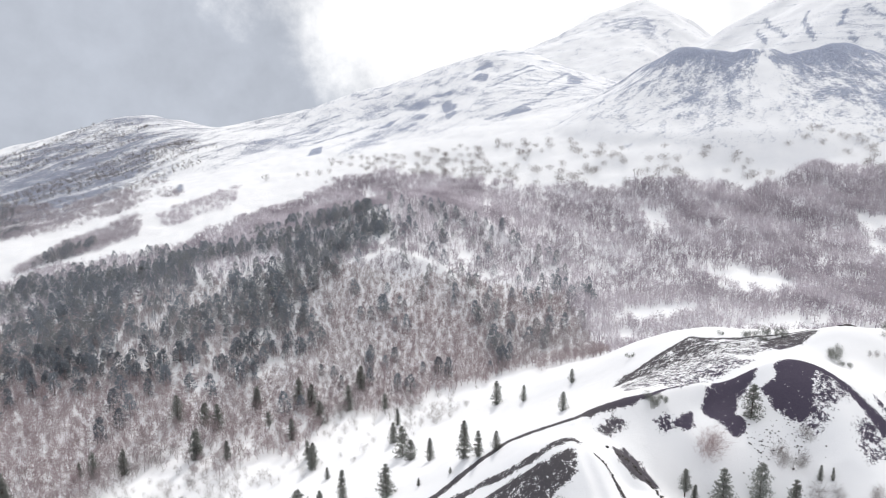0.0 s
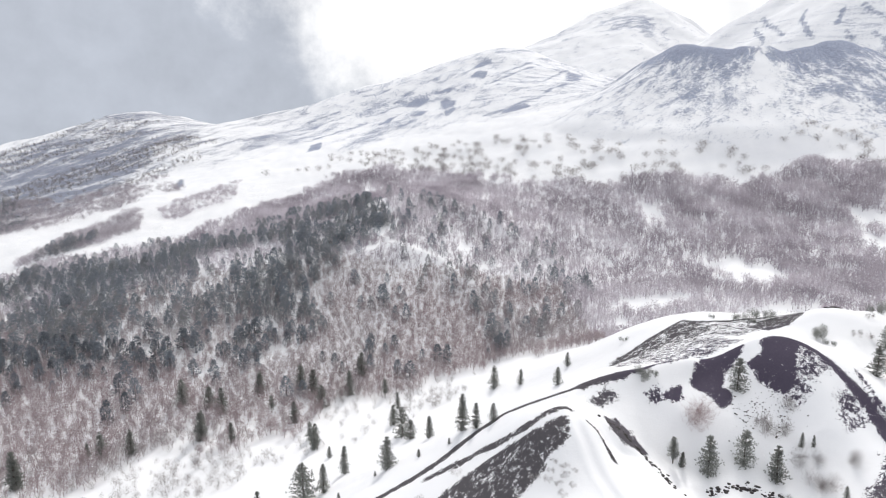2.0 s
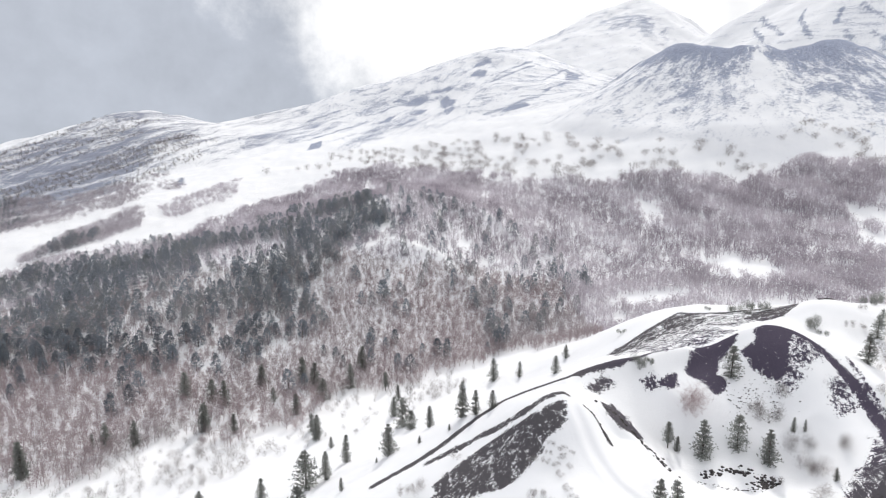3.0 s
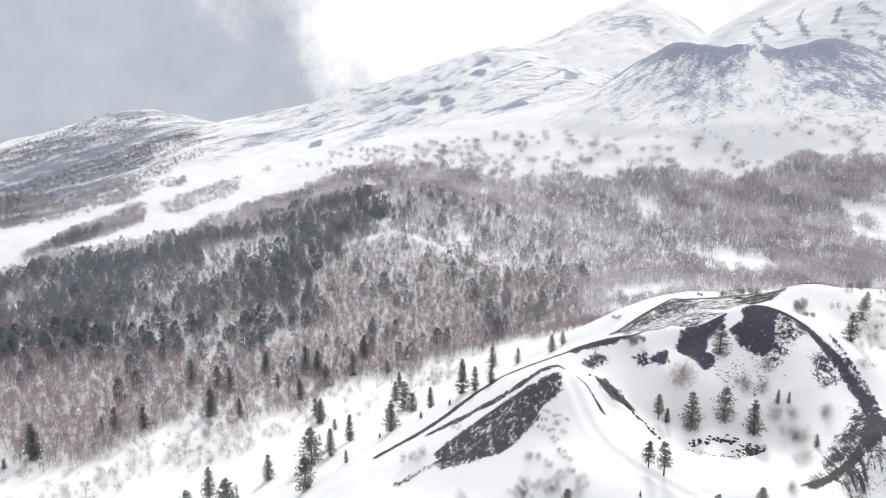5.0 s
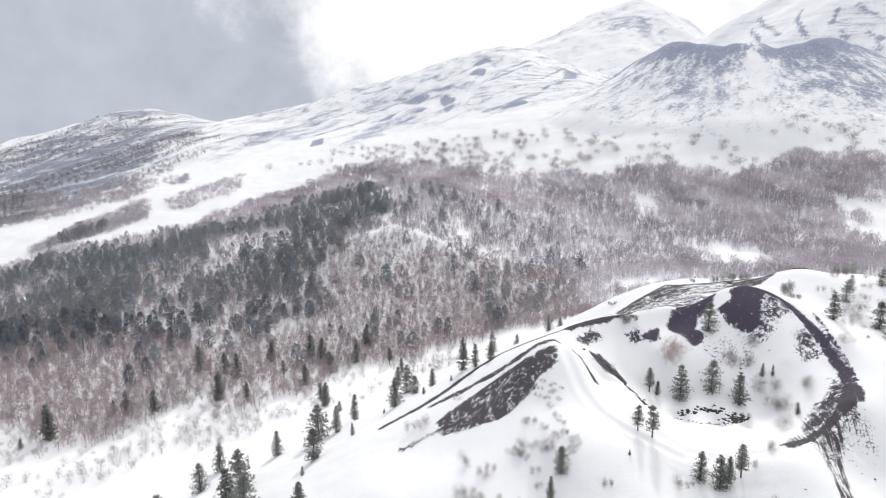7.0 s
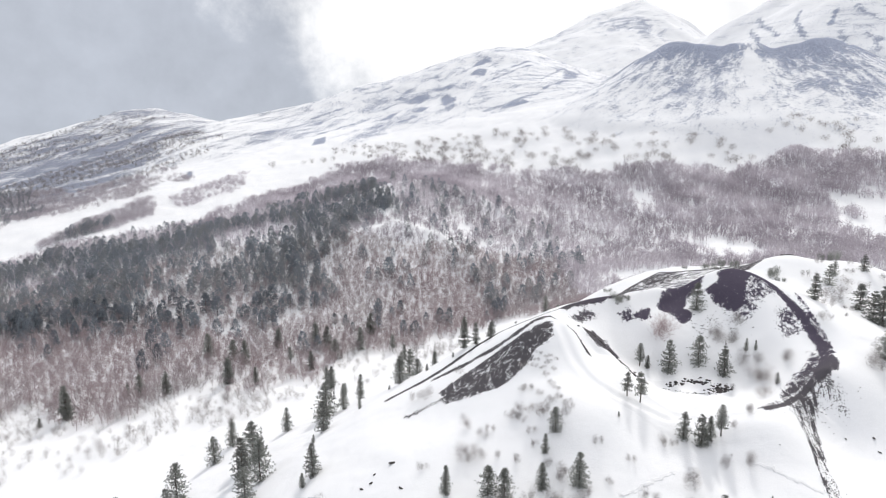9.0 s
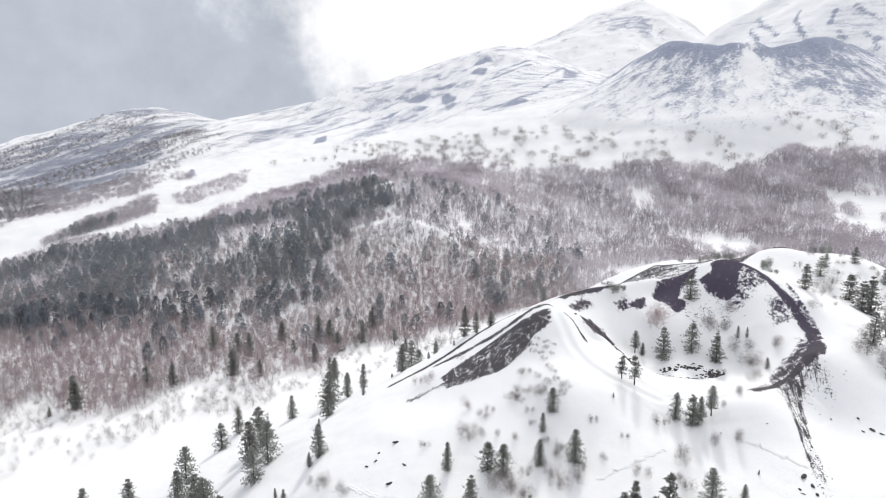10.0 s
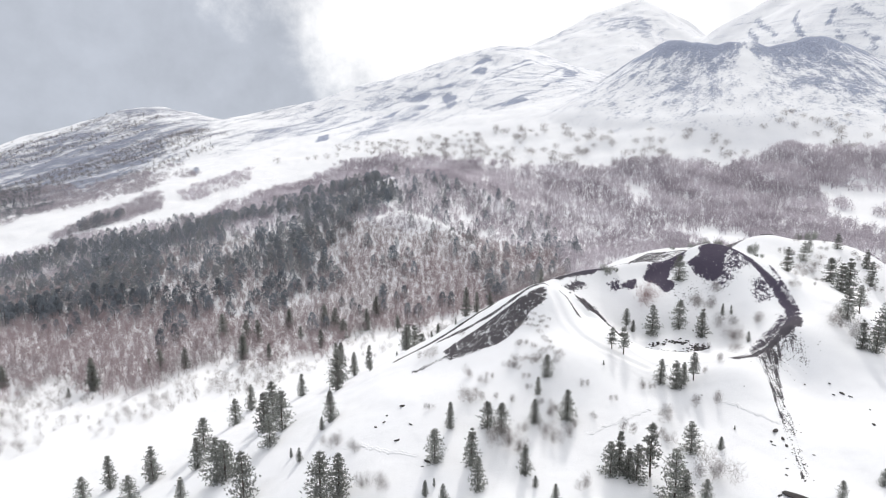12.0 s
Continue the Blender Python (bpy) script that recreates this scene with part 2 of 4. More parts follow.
# sharper crests of the wooded hills in the valley
CRESTS = (((-70, 640), (-29, 692), (20, 682), (60, 645), (95, 600)), ((-75, 520), (-38, 549), (0, 532), (22, 500)))
# the two summits above: x, y, height, steepness to the left and to the right
PEAKS = ((1063, 3400, 905, 0.43, 0.74), (2130, 2800, 1230, 0.66, 0.66))


# the dark cone with its own crater: middle, rim's distance, rim's height
CONE = (552.0, 1195.0, 178.0, 319.0)


def cone_place(x, y):
    """Distance outside the dark cone's rim, and the angle round it."""
    dx, dy = x - CONE[0], y - CONE[1]
    return np.hypot(dx, dy) - CONE[2], np.degrees(np.arctan2(dy, dx))


def hills(x, y):
    z = RAMP[0] + RAMP[1] * x + RAMP[2] * y
    for group in (CRATER_HILL, HUMPS, VALLEY_HILLS, FLANK_HILLS, MOUNTAINS):
        for a, b, r, height in group:
            z = z + height * np.exp(-((x - a) ** 2 + (y - b) ** 2) / (2 * r * r))
    out, angle = cone_place(x, y)
    notch = 12 * np.exp(-((angle + 104) / 20) ** 2) * np.exp(-(out / 110) ** 2) + 4 * np.exp(-((angle + 40) / 20) ** 2) - 4 * np.exp(-((angle + 70) / 10) ** 2)
    cone = CONE[3] - notch - 0.74 * np.sqrt(np.maximum(out, 0) ** 2 + 30) + 0.0006 * np.clip(out, 0, 500) ** 2 - 45 * step(0, -60, out) + 5 * rough(angle, out * 0, 9, 91) * step(-60, 10, out) + 13 * np.exp(-((angle + 150) / 15) ** 2) - 160 * step(220, 480, out)
    z = np.where(out < 480, np.maximum(z, cone), z)
    for a, b, top, left, right in PEAKS:
        d = np.hypot(x - a, y - b)
        steep = left + (right - left) * step(-0.5, 0.5, (x - a) / (d + 1))
        slope = top - steep * np.sqrt(d * d + 900) + step(20, 260, d) * 22 * rough(np.degrees(np.arctan2(y - b, x - a)), d * 0.01, 11, int(top))
        z = np.where(slope > z - 60, np.maximum(z, slope) + 30 * np.clip(1 - np.abs(slope - z) / 60, 0, 1) ** 2 * 0.5, z)
    return z


def height(x, y):
    x, y = np.asarray(x, float), np.asarray(y, float)
    z = hills(x, y)
    out, away, lift = crater_place(x, y)
    bowl = 13.0 * np.clip(1 - out ** 1.7, 0, 1)
    z = z - bowl + lift * np.exp(-((out - 1) * away / 5.0) ** 2)
    path = near_line(x, y, LIP_PATH)
    z = z + 0.2 * np.exp(-((path - 1.9) / 0.8) ** 2) - 0.4 * np.exp(-(path / 1.2) ** 2)
    for line in CRESTS:
        z = z + 8 * np.exp(-(near_line(x, y, line) / 17))
    far = np.hypot(x, y)
    z = z + 0.5 * fractal(x, y, 23, 4, 3) * step(60, 160, far) * np.where(out < 1.3, 0.6, 1)
    z = z + step(300, 900, far) * (4.0 * fractal(x, y, 110, 5, 7)) + step(1000, 2200, far) * 20 * fractal(x, y, 380, 5, 11)
    return z


# ---- where the snow is off: outlines of bare scree on the plan, each with its strength ----
BARE_OUTLINES = (
    (0.84, ((75.8, 224.3), (78.8, 229.6), (82.7, 233), (86.5, 234.5), (91.4, 233.5), (94, 232.4), (92, 230.3), (86, 226), (82.9, 221.1), (84.6, 218.6), (83.4, 215.3), (80.5, 214.2), (79.4, 218.1), (76.6, 222.7))),
    (0.84, ((98.7, 231), (104.8, 233), (109.7, 232.8), (110, 229.8), (105.2, 224.5), (102.9, 218.7), (100.1, 215.4), (97.3, 213.9), (92.8, 219.1), (92, 225.3), (96.7, 226.6))),
    (0.57, ((109.7, 232.5), (112.8, 228.6), (116, 222), (117, 218.5), (113.7, 219), (108.4, 217.6), (103.9, 213.5), (99, 210.6), (95.6, 211.7), (97.3, 213.9), (102.9, 218.7))),
    (0.62, ((111.1, 212.9), (114, 212.3), (114.5, 208), (113.3, 202.5), (108, 201.6), (107.3, 205.6))),
    (0.72, ((66.2, 220.1), (69.4, 222.7), (72.5, 223.2), (71.5, 219.2), (68.6, 217.9))), (0.66, ((61.8, 221), (64.8, 221.6), (65.2, 219), (62.5, 218.4))),
    (0.66, ((43.4, 213.9), (47, 217.5), (49.5, 220.5), (52.7, 220), (51.4, 217.7), (46.2, 213.9))),
    (0.76, ((45.8, 207), (50, 210.5), (54, 208.5), (56.5, 203), (53.5, 199), (49, 198.5), (46.2, 201.8))),
    (0.70, ((0.5, 192), (5.7, 196), (11.7, 198.8), (15.9, 199.4), (21.6, 197.5), (27.3, 196.2), (33.6, 197), (33.6, 191), (28.5, 188.4), (25.7, 185.5), (20.4, 181), (16.4, 180), (11.8, 181.5), (7.1, 182.3), (2, 184.4))),
    (0.60, ((68, 287), (74, 295), (89, 298), (103, 303.5), (107, 297.5), (110.6, 289), (105, 280), (94, 279.5), (84, 281), (73, 284))),
    (0.52, ((58, 237), (75, 246), (90, 252), (108, 258), (105, 281), (94, 281), (84, 282), (72, 286), (62, 266))),
    (0.70, ((126, 284), (138.8, 284), (138, 275), (129, 269), (121, 268), (118, 276))),
    (0.52, ((106.7, 295), (116.8, 288), (128.6, 286), (122, 271), (110, 267), (102, 278))),
    (0.62, ((109.5, 191), (111.5, 188.4), (107, 179), (101, 174.5), (92, 172), (80, 162), (90, 172), (97, 181), (103, 184))),
    (0.52, ((99, 175), (103.5, 173.5), (104, 169), (102.5, 164.5), (98, 166.5))),
    (0.37, ((-205, 215), (-130, 205), (-105, 235), (-150, 272), (-220, 262))),
    (0.50, ((86, 168), (92, 172), (97, 170), (96, 164), (90, 160))))
FLANK_OUTLINES = (
    ((-235, 1146), (-242, 1203), (-226, 1217), (-216, 1167)),
    ((-4, 1413), (12, 1423), (30, 1377), (26, 1302), (11, 1274), (6, 1330)),
    ((107, 1216), (136, 1241), (162, 1236), (165, 1212), (132, 1204)),
    ((66, 1517), (88, 1547), (109, 1526), (98, 1490)),
    ((265, 1395), (292, 1523), (298, 1499), (317, 1483), (290, 1386)),
    ((-33, 1493), (19, 1478), (27, 1451), (-13, 1469)),
    ((-132, 1498), (-79, 1493), (-26, 1458), (-50, 1424), (-105, 1487)),
    ((-132, 1334), (-111, 1403), (-98, 1393), (-106, 1338)),
    ((-60, 1354), (-43, 1392), (-29, 1373), (-41, 1343)),
    ((76, 1577), (96, 1573), (124, 1588), (123, 1611), (91, 1608)),
    ((-405, 988), (-422, 1046), (-405, 1020), (-389, 972)))
FLANK_STREAKS = (
    ((81, 1230), (130, 1238), (189, 1267)),
    ((113, 1435), (160, 1470), (219, 1524)),
    ((110, 1476), (164, 1507), (216, 1569)),
    ((-165, 1435), (-91, 1471), (-26, 1461)),
    ((-218, 1547), (-172, 1563), (-125, 1576)),
    ((-311, 1465), (-274, 1478), (-237, 1494)),
    ((-246, 1266), (-215, 1350), (-187, 1364)),
    ((203, 1289), (259, 1350)),
    ((-91, 1287), (-46, 1305)),
    ((-283, 1393), (-254, 1436), (-207, 1469)),
    ((219, 1397), (292, 1523)))
# wide stretches of the mountain: x, y, half length, half width, turn in degrees, strength
FLANK_PATCHES = (
    (-66, 1481, 120, 62, 152, 0.56), (-800, 1330, 420, 330, 45, 0.60), (-725, 1240, 420, 210, 115, 0.67), (-790, 1640, 260, 200, 30, 0.53), (-110, 1290, 210, 75, 58, 0.50), (-330, 1340, 260, 130, 62, 0.51),
    (860, 2946, 300, 180, 102, 0.52), (557, 3194, 130, 90, 88, 0.50))
# the same along lines: the blown rim, the gully below it, the crest to the left
RIM_LINE = ((104, 234), (110, 230.5), (115, 221), (116.3, 212), (115.3, 202), (113.6, 193), (109.5, 183.5), (104.5, 176), (100, 173), (95, 170.5), (88, 166.5), (81, 161.8))
RIM_TRACK = ((121, 221), (118.2, 208), (116.8, 197.5), (113.4, 188))
GULLY_LINE = ((98.5, 172.5), (95.6, 168), (91.6, 162.9), (87.8, 153.1), (84.4, 143.6), (82.4, 136.7), (79.8, 129.4), (77.8, 122.9), (75.8, 117.2))
SUMMIT_STREAKS = (
    ((1227, 2559), (1147, 2324)),
    ((1287, 2621), (1225, 2426), (1190, 2276)),
    ((1318, 2377), (1264, 2305), (1209, 2166), (1197, 2115)),
    ((1329, 2180), (1277, 2119)),
    ((1267, 2053), (1255, 2002)),
    ((1366, 2137), (1371, 2016)),
    ((1313, 1989), (1316, 1923)),
    ((1297, 1922), (1284, 1873)))
LIP_LINE = ((70, 286), (80, 294), (90, 298), (104.5, 304), (107, 298), (117, 289.5), (128, 288), (140.6, 286), (146, 278))
CREST_LINE = ((80, 235), (70, 231.5), (57.5, 226.5), (47, 222.5), (39, 219), (30, 221), (22, 223), (12.2, 218.5), (2.4, 211.8), (-6.8, 208.3), (-15.8, 205))
SECOND_LINE = ((35, 201), (26.1, 200), (19.6, 202.5), (13, 205.3), (4.2, 205), (-1.2, 204))
INNER_LINE = ((39.2, 196.6), (41.3, 196), (43, 191.6), (43.4, 188.3))
LOW_STREAKS = ((-9.4, 183.3), (-2.6, 186.6), (3.9, 188.5))


def bareness(x, y):
    """How bare the ground is: 0 under deep snow, about 1 on open scree."""
    b = np.zeros(np.shape(x))
    close = np.hypot(x - 70, y - 220) < 150
    cx, cy, cb = x[close], y[close], b[close]
    for strength, outline in BARE_OUTLINES:
        away = near_line(cx, cy, outline + outline[:1])
        away = np.where(inside(cx, cy, outline), -away, away)
        soft = 1.9 if strength < 0.7 else 1.0
        cb = np.maximum(cb, strength * step(2.2 * soft, -0.9 * soft, away))
    # snow lies in bands across the scree below the crest
    band = np.exp(-(near_line(cx, cy, ((34, 198.6), (24, 198.8), (14, 201.5), (2, 199))) / 1.2) ** 2)
    cb = cb - 0.15 * band
    cb = np.maximum(cb, 0.82 * step(2.9, 0.5, near_line(cx, cy, RIM_LINE) - 1.3 * np.exp(-((cx - 106) ** 2 + (cy - 178) ** 2) / 60)))
    for line, strength, wide in ((RIM_TRACK, 0.62, 1.6), (CREST_LINE, 0.80, 3.2), (SECOND_LINE, 0.70, 3.4), (LIP_LINE, 0.80, 2.3), (INNER_LINE, 0.72, 1.6), (LOW_STREAKS, 0.50, 2.6)):
        cb = np.maximum(cb, strength * step(wide, 0.4, near_line(cx, cy, line)))
    # two dark edges with snow caught between them lower down
    gully = near_line(cx, cy, GULLY_LINE)
    wide = 0.4 + 0.3 * step(118, 140, cy) + 0.7 * step(140, 168, cy)
    cb = np.maximum(cb, (0.66 - 0.12 * step(150, 122, cy) - 0.22 * step(176, 150, cy) * step(1.2, 0.3, gully / wide)) * step(3.2, 1.0, gully / wide))
    b[close] = cb
    for a, c, long, wide, turn, strength in FLANK_PATCHES:
        co, si = math.cos(radians(turn)), math.sin(radians(turn))
        u, v = ((x - a) * co + (y - c) * si) / long, (-(x - a) * si + (y - c) * co) / wide
        b = np.maximum(b, strength * step(1.75, 0.3, np.hypot(u, v)))
    # the dark cone: blown bare round its rim, thinning downhill, with snow left in the gully
    out, angle = cone_place(x, y)
    band = 0.77 - 0.29 * step(12, 65, out) - 0.15 * step(70, 260, out)
    band = band - 0.34 * np.exp(-((angle + 111) / 3.0) ** 2) * step(170, 60, out) + 0.12 * np.exp(-((angle + 84) / 13) ** 2) + 0.08 * np.exp(-((angle + 126) / 8) ** 2) - 0.25 * step(-160, -178, angle)
    b = np.maximum(b, band * step(-25, -5, out) * step(360, 200, out))
    for line in SUMMIT_STREAKS:
        b = np.maximum(b, 0.62 * step(17, 3, near_line(x, y, line)))
    for outline in FLANK_OUTLINES:
        away = near_line(x, y, outline + outline[:1])
        b = np.maximum(b, 0.70 * step(10, -4, np.where(inside(x, y, outline), -away, away)))
    for line in FLANK_STREAKS:
        b = np.maximum(b, 0.66 * step(11, 1, near_line(x, y, line)))
    # thin snow high on the flanks and on the summits
    high = step(120, 200, hills(x, y)) * step(900, 1300, y)
    b = np.maximum(b, (0.42 - 0.10 * step(1900, 2300, y)) * high)
    return b


def ground():
    """One sheet to the horizon, fine where the camera looks and coarse behind it."""
    ahead = np.radians(np.concatenate([np.arange(-42, 42, 0.2), np.arange(42, 318, 4.0)]))
    away = [0.0, 30.0, 60.0, 80.0]
    while away[-1] < 4600:
        away.append(away[-1] + max(0.7, 0.0042 * away[-1] if away[-1] < 330 else 0.0064 * away[-1]))
    away = np.array(away)
    r, a = np.meshgrid(away, ahead, indexing="ij")
    x, y = 5 + r * np.sin(a), 25 + r * np.cos(a)
    z = height(x, y)
    rows, cols = x.shape
    i = np.arange(rows * cols).reshape(rows, cols)
    right = np.roll(i, -1, axis=1)
    faces = np.stack([i[:-1], right[:-1], right[1:], i[1:]], -1).reshape(-1, 4)
    mesh = bpy.data.meshes.new("ground")
    mesh.from_pydata(np.stack([x, y, z], -1).reshape(-1, 3), [], faces)
    # lines of fall: across the slope and along it, for streaks
    h = 2.0 + 0.004 * r
    gx, gy = (hills(x + h, y) - hills(x - h, y)) / (2 * h), (hills(x, y + h) - hills(x, y - h)) / (2 * h)
    fall = np.zeros(x.shape + (3,))
    near = np.hypot(x - CRATER[0], y - CRATER[1]) < 130
    far = step(500, 1000, r)
    tilt = np.where(near, radians(36), radians(42))
    fall[..., 0] = (x * np.cos(tilt) - y * np.sin(tilt)) * (1 - far) + (0.47 * y - 0.88 * x) / 36 * far
    inside_crater = crater_place(x, y)[0] < 1.1
    fall[..., 1] = (x * np.sin(tilt) + y * np.cos(tilt)) * np.where(inside_crater, 0.8, 0.7) * (1 - far) + (0.47 * x + 0.88 * y) / 360 * far
    fall[..., 2] = z * 0.05
    gully = near_line(x, y, GULLY_LINE) < 9
    fall[gully, 0] = (x - 0.30 * y)[gully] * 1.5
    fall[gully, 1] = y[gully] * 0.09
    # round the dark cone the streaks run down from its top, on the summits they slant to fit the camera's view
    out, angle = cone_place(x, y)
    cone = out < 330
    fall[cone, 0] = np.radians(angle[cone]) * 20
    fall[cone, 1] = out[cone] * 0.022
    top = (y > 2000) & (x > 300)
    left = top & (x < 0.40 * y)
    fall[left, 0], fall[left, 1] = (z[left] - 0.6 * x[left]) * 0.035, x[left] * 0.006
    right = top & ~left
    fall[right, 0], fall[right, 1] = (x[right] + z[right]) * 0.016, (x[right] - z[right]) * 0.003
    for name, kind, key, values in (("bare", "FLOAT", "value", bareness(x, y)),
                                    ("rust", "FLOAT", "value", step(62, 30, np.hypot(x - 98, y - 226))),
                                    # the scree's painted haze grows with distance, less on the west ridge
                                    ("haze", "FLOAT", "value", step(300, 1000, r) * (1 - 0.35 * step(-250, -480, x))),
                                    ("drift", "FLOAT", "value", step(300, 1000, r) * step(5, 60, np.abs(out - 330)) * np.where(y > 1800, 0.0, 1.0)),
                                    ("fall", "FLOAT_VECTOR", "vector", fall)):
        mesh.attributes.new(name, kind, "POINT").data.foreach_set(key, np.ascontiguousarray(values, dtype=np.float32).ravel())
    mesh.polygons.foreach_set("use_smooth", np.ones(len(mesh.polygons), dtype=bool))
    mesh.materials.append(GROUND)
    return tagged(new("ground", mesh), "snow-covered volcanic slopes with bare dark scree", "ground", kind="structure")


ground()


# ---- trees ----
def mesh_of(name, verts, faces, material, smooth=False):
    m = bpy.data.meshes.new(name)
    m.from_pydata(verts, [], faces)
    m.materials.append(material)
    if smooth:
        m.polygons.foreach_set("use_smooth", np.ones(len(m.polygons), dtype=bool))
    return m


def tube(points, radii, sides=6):
    """Vertices and faces of a tapering round stem through the points."""
    verts, faces = [], []
    for (x, y, z), r in zip(points, radii):
        for k in range(sides):
            a = math.tau * k / sides
            verts.append((x + r * math.cos(a), y + r * math.sin(a), z))
    for i in range(len(points) - 1):
        for k in range(sides):
            a, b = i * sides + k, i * sides + (k + 1) % sides
            faces.append((a, b, b + sides, a + sides))
    faces.append(tuple(range((len(points) - 1) * sides, len(points) * sides)))
    return verts, faces


def sliver(rng, at, way, length, width):
    """A thin pointed triangle from a place along a way."""
    way = way / (np.linalg.norm(way) + 1e-9)
    side = np.cross(way, rng.normal(size=3))
    side = side / (np.linalg.norm(side) + 1e-9) * width
    return [at - side, at + side, at + way * length]


def pine_meshes(seed, slim, bare_foot, whorls=14):
    """Trunk and crown of a mountain pine one metre high: uneven whorls of branches that carry dense fans of needles."""
    rng = np.random.default_rng(seed + 40)
    bend, lean = rng.normal(0, 0.012, 2), rng.normal(0, 0.02)
    spine = lambda s: np.array([bend[0] * math.sin(3 * s) + lean * s * s, bend[1] * math.sin(4 * s), s])
    tv, tf = tube([spine(s) for s in (-0.05, 0.0, 0.25, 0.5, 0.75, 0.96)], (0.026, 0.021, 0.017, 0.013, 0.008, 0.003), 7)
    verts, faces = [], []
    thin_side = rng.uniform(0, math.tau)
    for w in range(whorls):
        # one storey of branches: they droop low down and rise near the top
        s = bare_foot + (1 - bare_foot) * ((w + rng.uniform(-0.35, 0.35)) / whorls) ** 0.92 if w else bare_foot
        rel = (s - bare_foot) / (1.0 - bare_foot)
        reach = slim * (1.0 - rel) ** 0.75 * (0.62 + 0.38 * min(1, rel / 0.22)) * rng.uniform(0.82, 1.15)
        start = rng.random() * math.tau
        count = 6 + int(3 * (1 - rel))
        for k in range(count):
            a = start + math.tau * (k + rng.uniform(-0.35, 0.35)) / count
            if rng.random() < 0.05 + 0.16 * max(0, math.cos(a - thin_side)):
                continue
            r = reach * rng.uniform(0.66, 1.12) + 0.018
            out = np.array([math.cos(a), math.sin(a), 0])
            across = np.array([-math.sin(a), math.cos(a), 0])
            base = spine(min(s, 0.97))
            tip = base + out * r + np.array([0, 0, r * (-0.12 + 0.62 * rel + rng.uniform(-0.12, 0.12))])
            n = len(verts)
            verts += [base - across * 0.004, base + across * 0.004, tip]
            faces.append((n, n + 1, n + 2))
            tufts = 4 + int(22 * r)
            for j in range(tufts):
                u = 0.12 + 0.88 * (j + rng.random()) / tufts
                at = base * (1 - u) + tip * u + across * rng.normal(0, 0.16 * r * (0.4 + u)) + np.array([0, 0, rng.normal(0, 0.007)])
                for q in range(6):
                    way = out * rng.uniform(-0.1, 1.0) + across * rng.normal(0, 0.75) + np.array([0, 0, rng.normal(0.25, 0.4)])
                    n = len(verts)
                    verts += sliver(rng, at, way, rng.uniform(0.026, 0.055) * (0.75 + slim), rng.uniform(0.006, 0.012))
                    faces.append((n, n + 1, n + 2))
    for q in range(16):
        n = len(verts)
        verts += sliver(rng, spine(0.93 + 0.05 * rng.random()), np.array([rng.normal(0, 0.4), rng.normal(0, 0.4), 1]), 0.055, 0.007)
        faces.append((n, n + 1, n + 2))
    return (tv, tf), (verts, faces)


def pine(seed, label, **shape):
    (tv, tf), (cv, cf) = pine_meshes(seed, **shape)
    tree = tagged(new("pine_tree"), label, "tree")
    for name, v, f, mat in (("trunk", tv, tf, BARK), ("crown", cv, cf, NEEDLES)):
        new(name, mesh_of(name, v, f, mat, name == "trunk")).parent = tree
    return tree


def stand(x, y, h, turn, wide=1.0):
    m = Matrix.Translation((x, y, float(height(x, y)) - 0.1)) @ Matrix.Rotation(turn, 4, "Z")
    return m @ Matrix.Diagonal((h * wide, h * wide, h, 1))


PINE_KINDS = [pine(10 * k + j, label, **shape) for k, (label, shape) in enumerate((
    ("dark green conical mountain pine standing in snow", dict(slim=0.30, bare_foot=0.05, whorls=15)),
    ("slender dark mountain pine on the snowy slope", dict(slim=0.22, bare_foot=0.07, whorls=16)),
    ("broad grey-green mountain pine standing in snow", dict(slim=0.40, bare_foot=0.06, whorls=13)),
    ("tall thin pine with a bare lower trunk", dict(slim=0.24, bare_foot=0.28, whorls=11)))) for j in range(2)]

# each stand of pines: x, y, height, kind (0 conical, 1 slender, 2 broad, 3 with a bare lower trunk)
CRATER_PINES = (
    (63.5, 203.7, 7.6, 3), (65.6, 202.7, 4.5, 1), (49, 169.3, 6.7, 3), (52, 167.9, 8.3, 3), (71.2, 200, 10.8, 0), (80.1, 199.5, 10, 2),
    (86.2, 194.9, 9.4, 0), (95.2, 200.9, 4.3, 1), (97.8, 200.2, 3.4, 1), (95.8, 183.5, 3.5, 0), (86.5, 218.5, 9.8, 2), (58.6, 155.7, 7, 0),
    (61.8, 153.2, 7.8, 0), (64, 153.8, 6.3, 1), (66.8, 154.2, 7.9, 3), (44.3, 160.2, 1.4, 0))
BACK_PINES = (
    (150.5, 231.6, 9.9, 2), (127.8, 222, 9.1, 0), (149.9, 248.8, 8.3, 2), (156.8, 256.9, 5.9, 2), (149, 217.6, 13.7, 0), (148, 220.9, 10.7, 2),
    (124.4, 181.4, 9.9, 0), (132.8, 188.1, 9.3, 3), (118.6, 165.2, 8.5, 0), (121.5, 163.6, 9.7, 0), (128.7, 170.2, 12.8, 2), (170, 236, 10, 0),
    (178, 230, 9, 2), (186, 222, 11, 0), (160, 205, 9, 2), (176, 248, 8, 0), (172, 262, 7, 2))
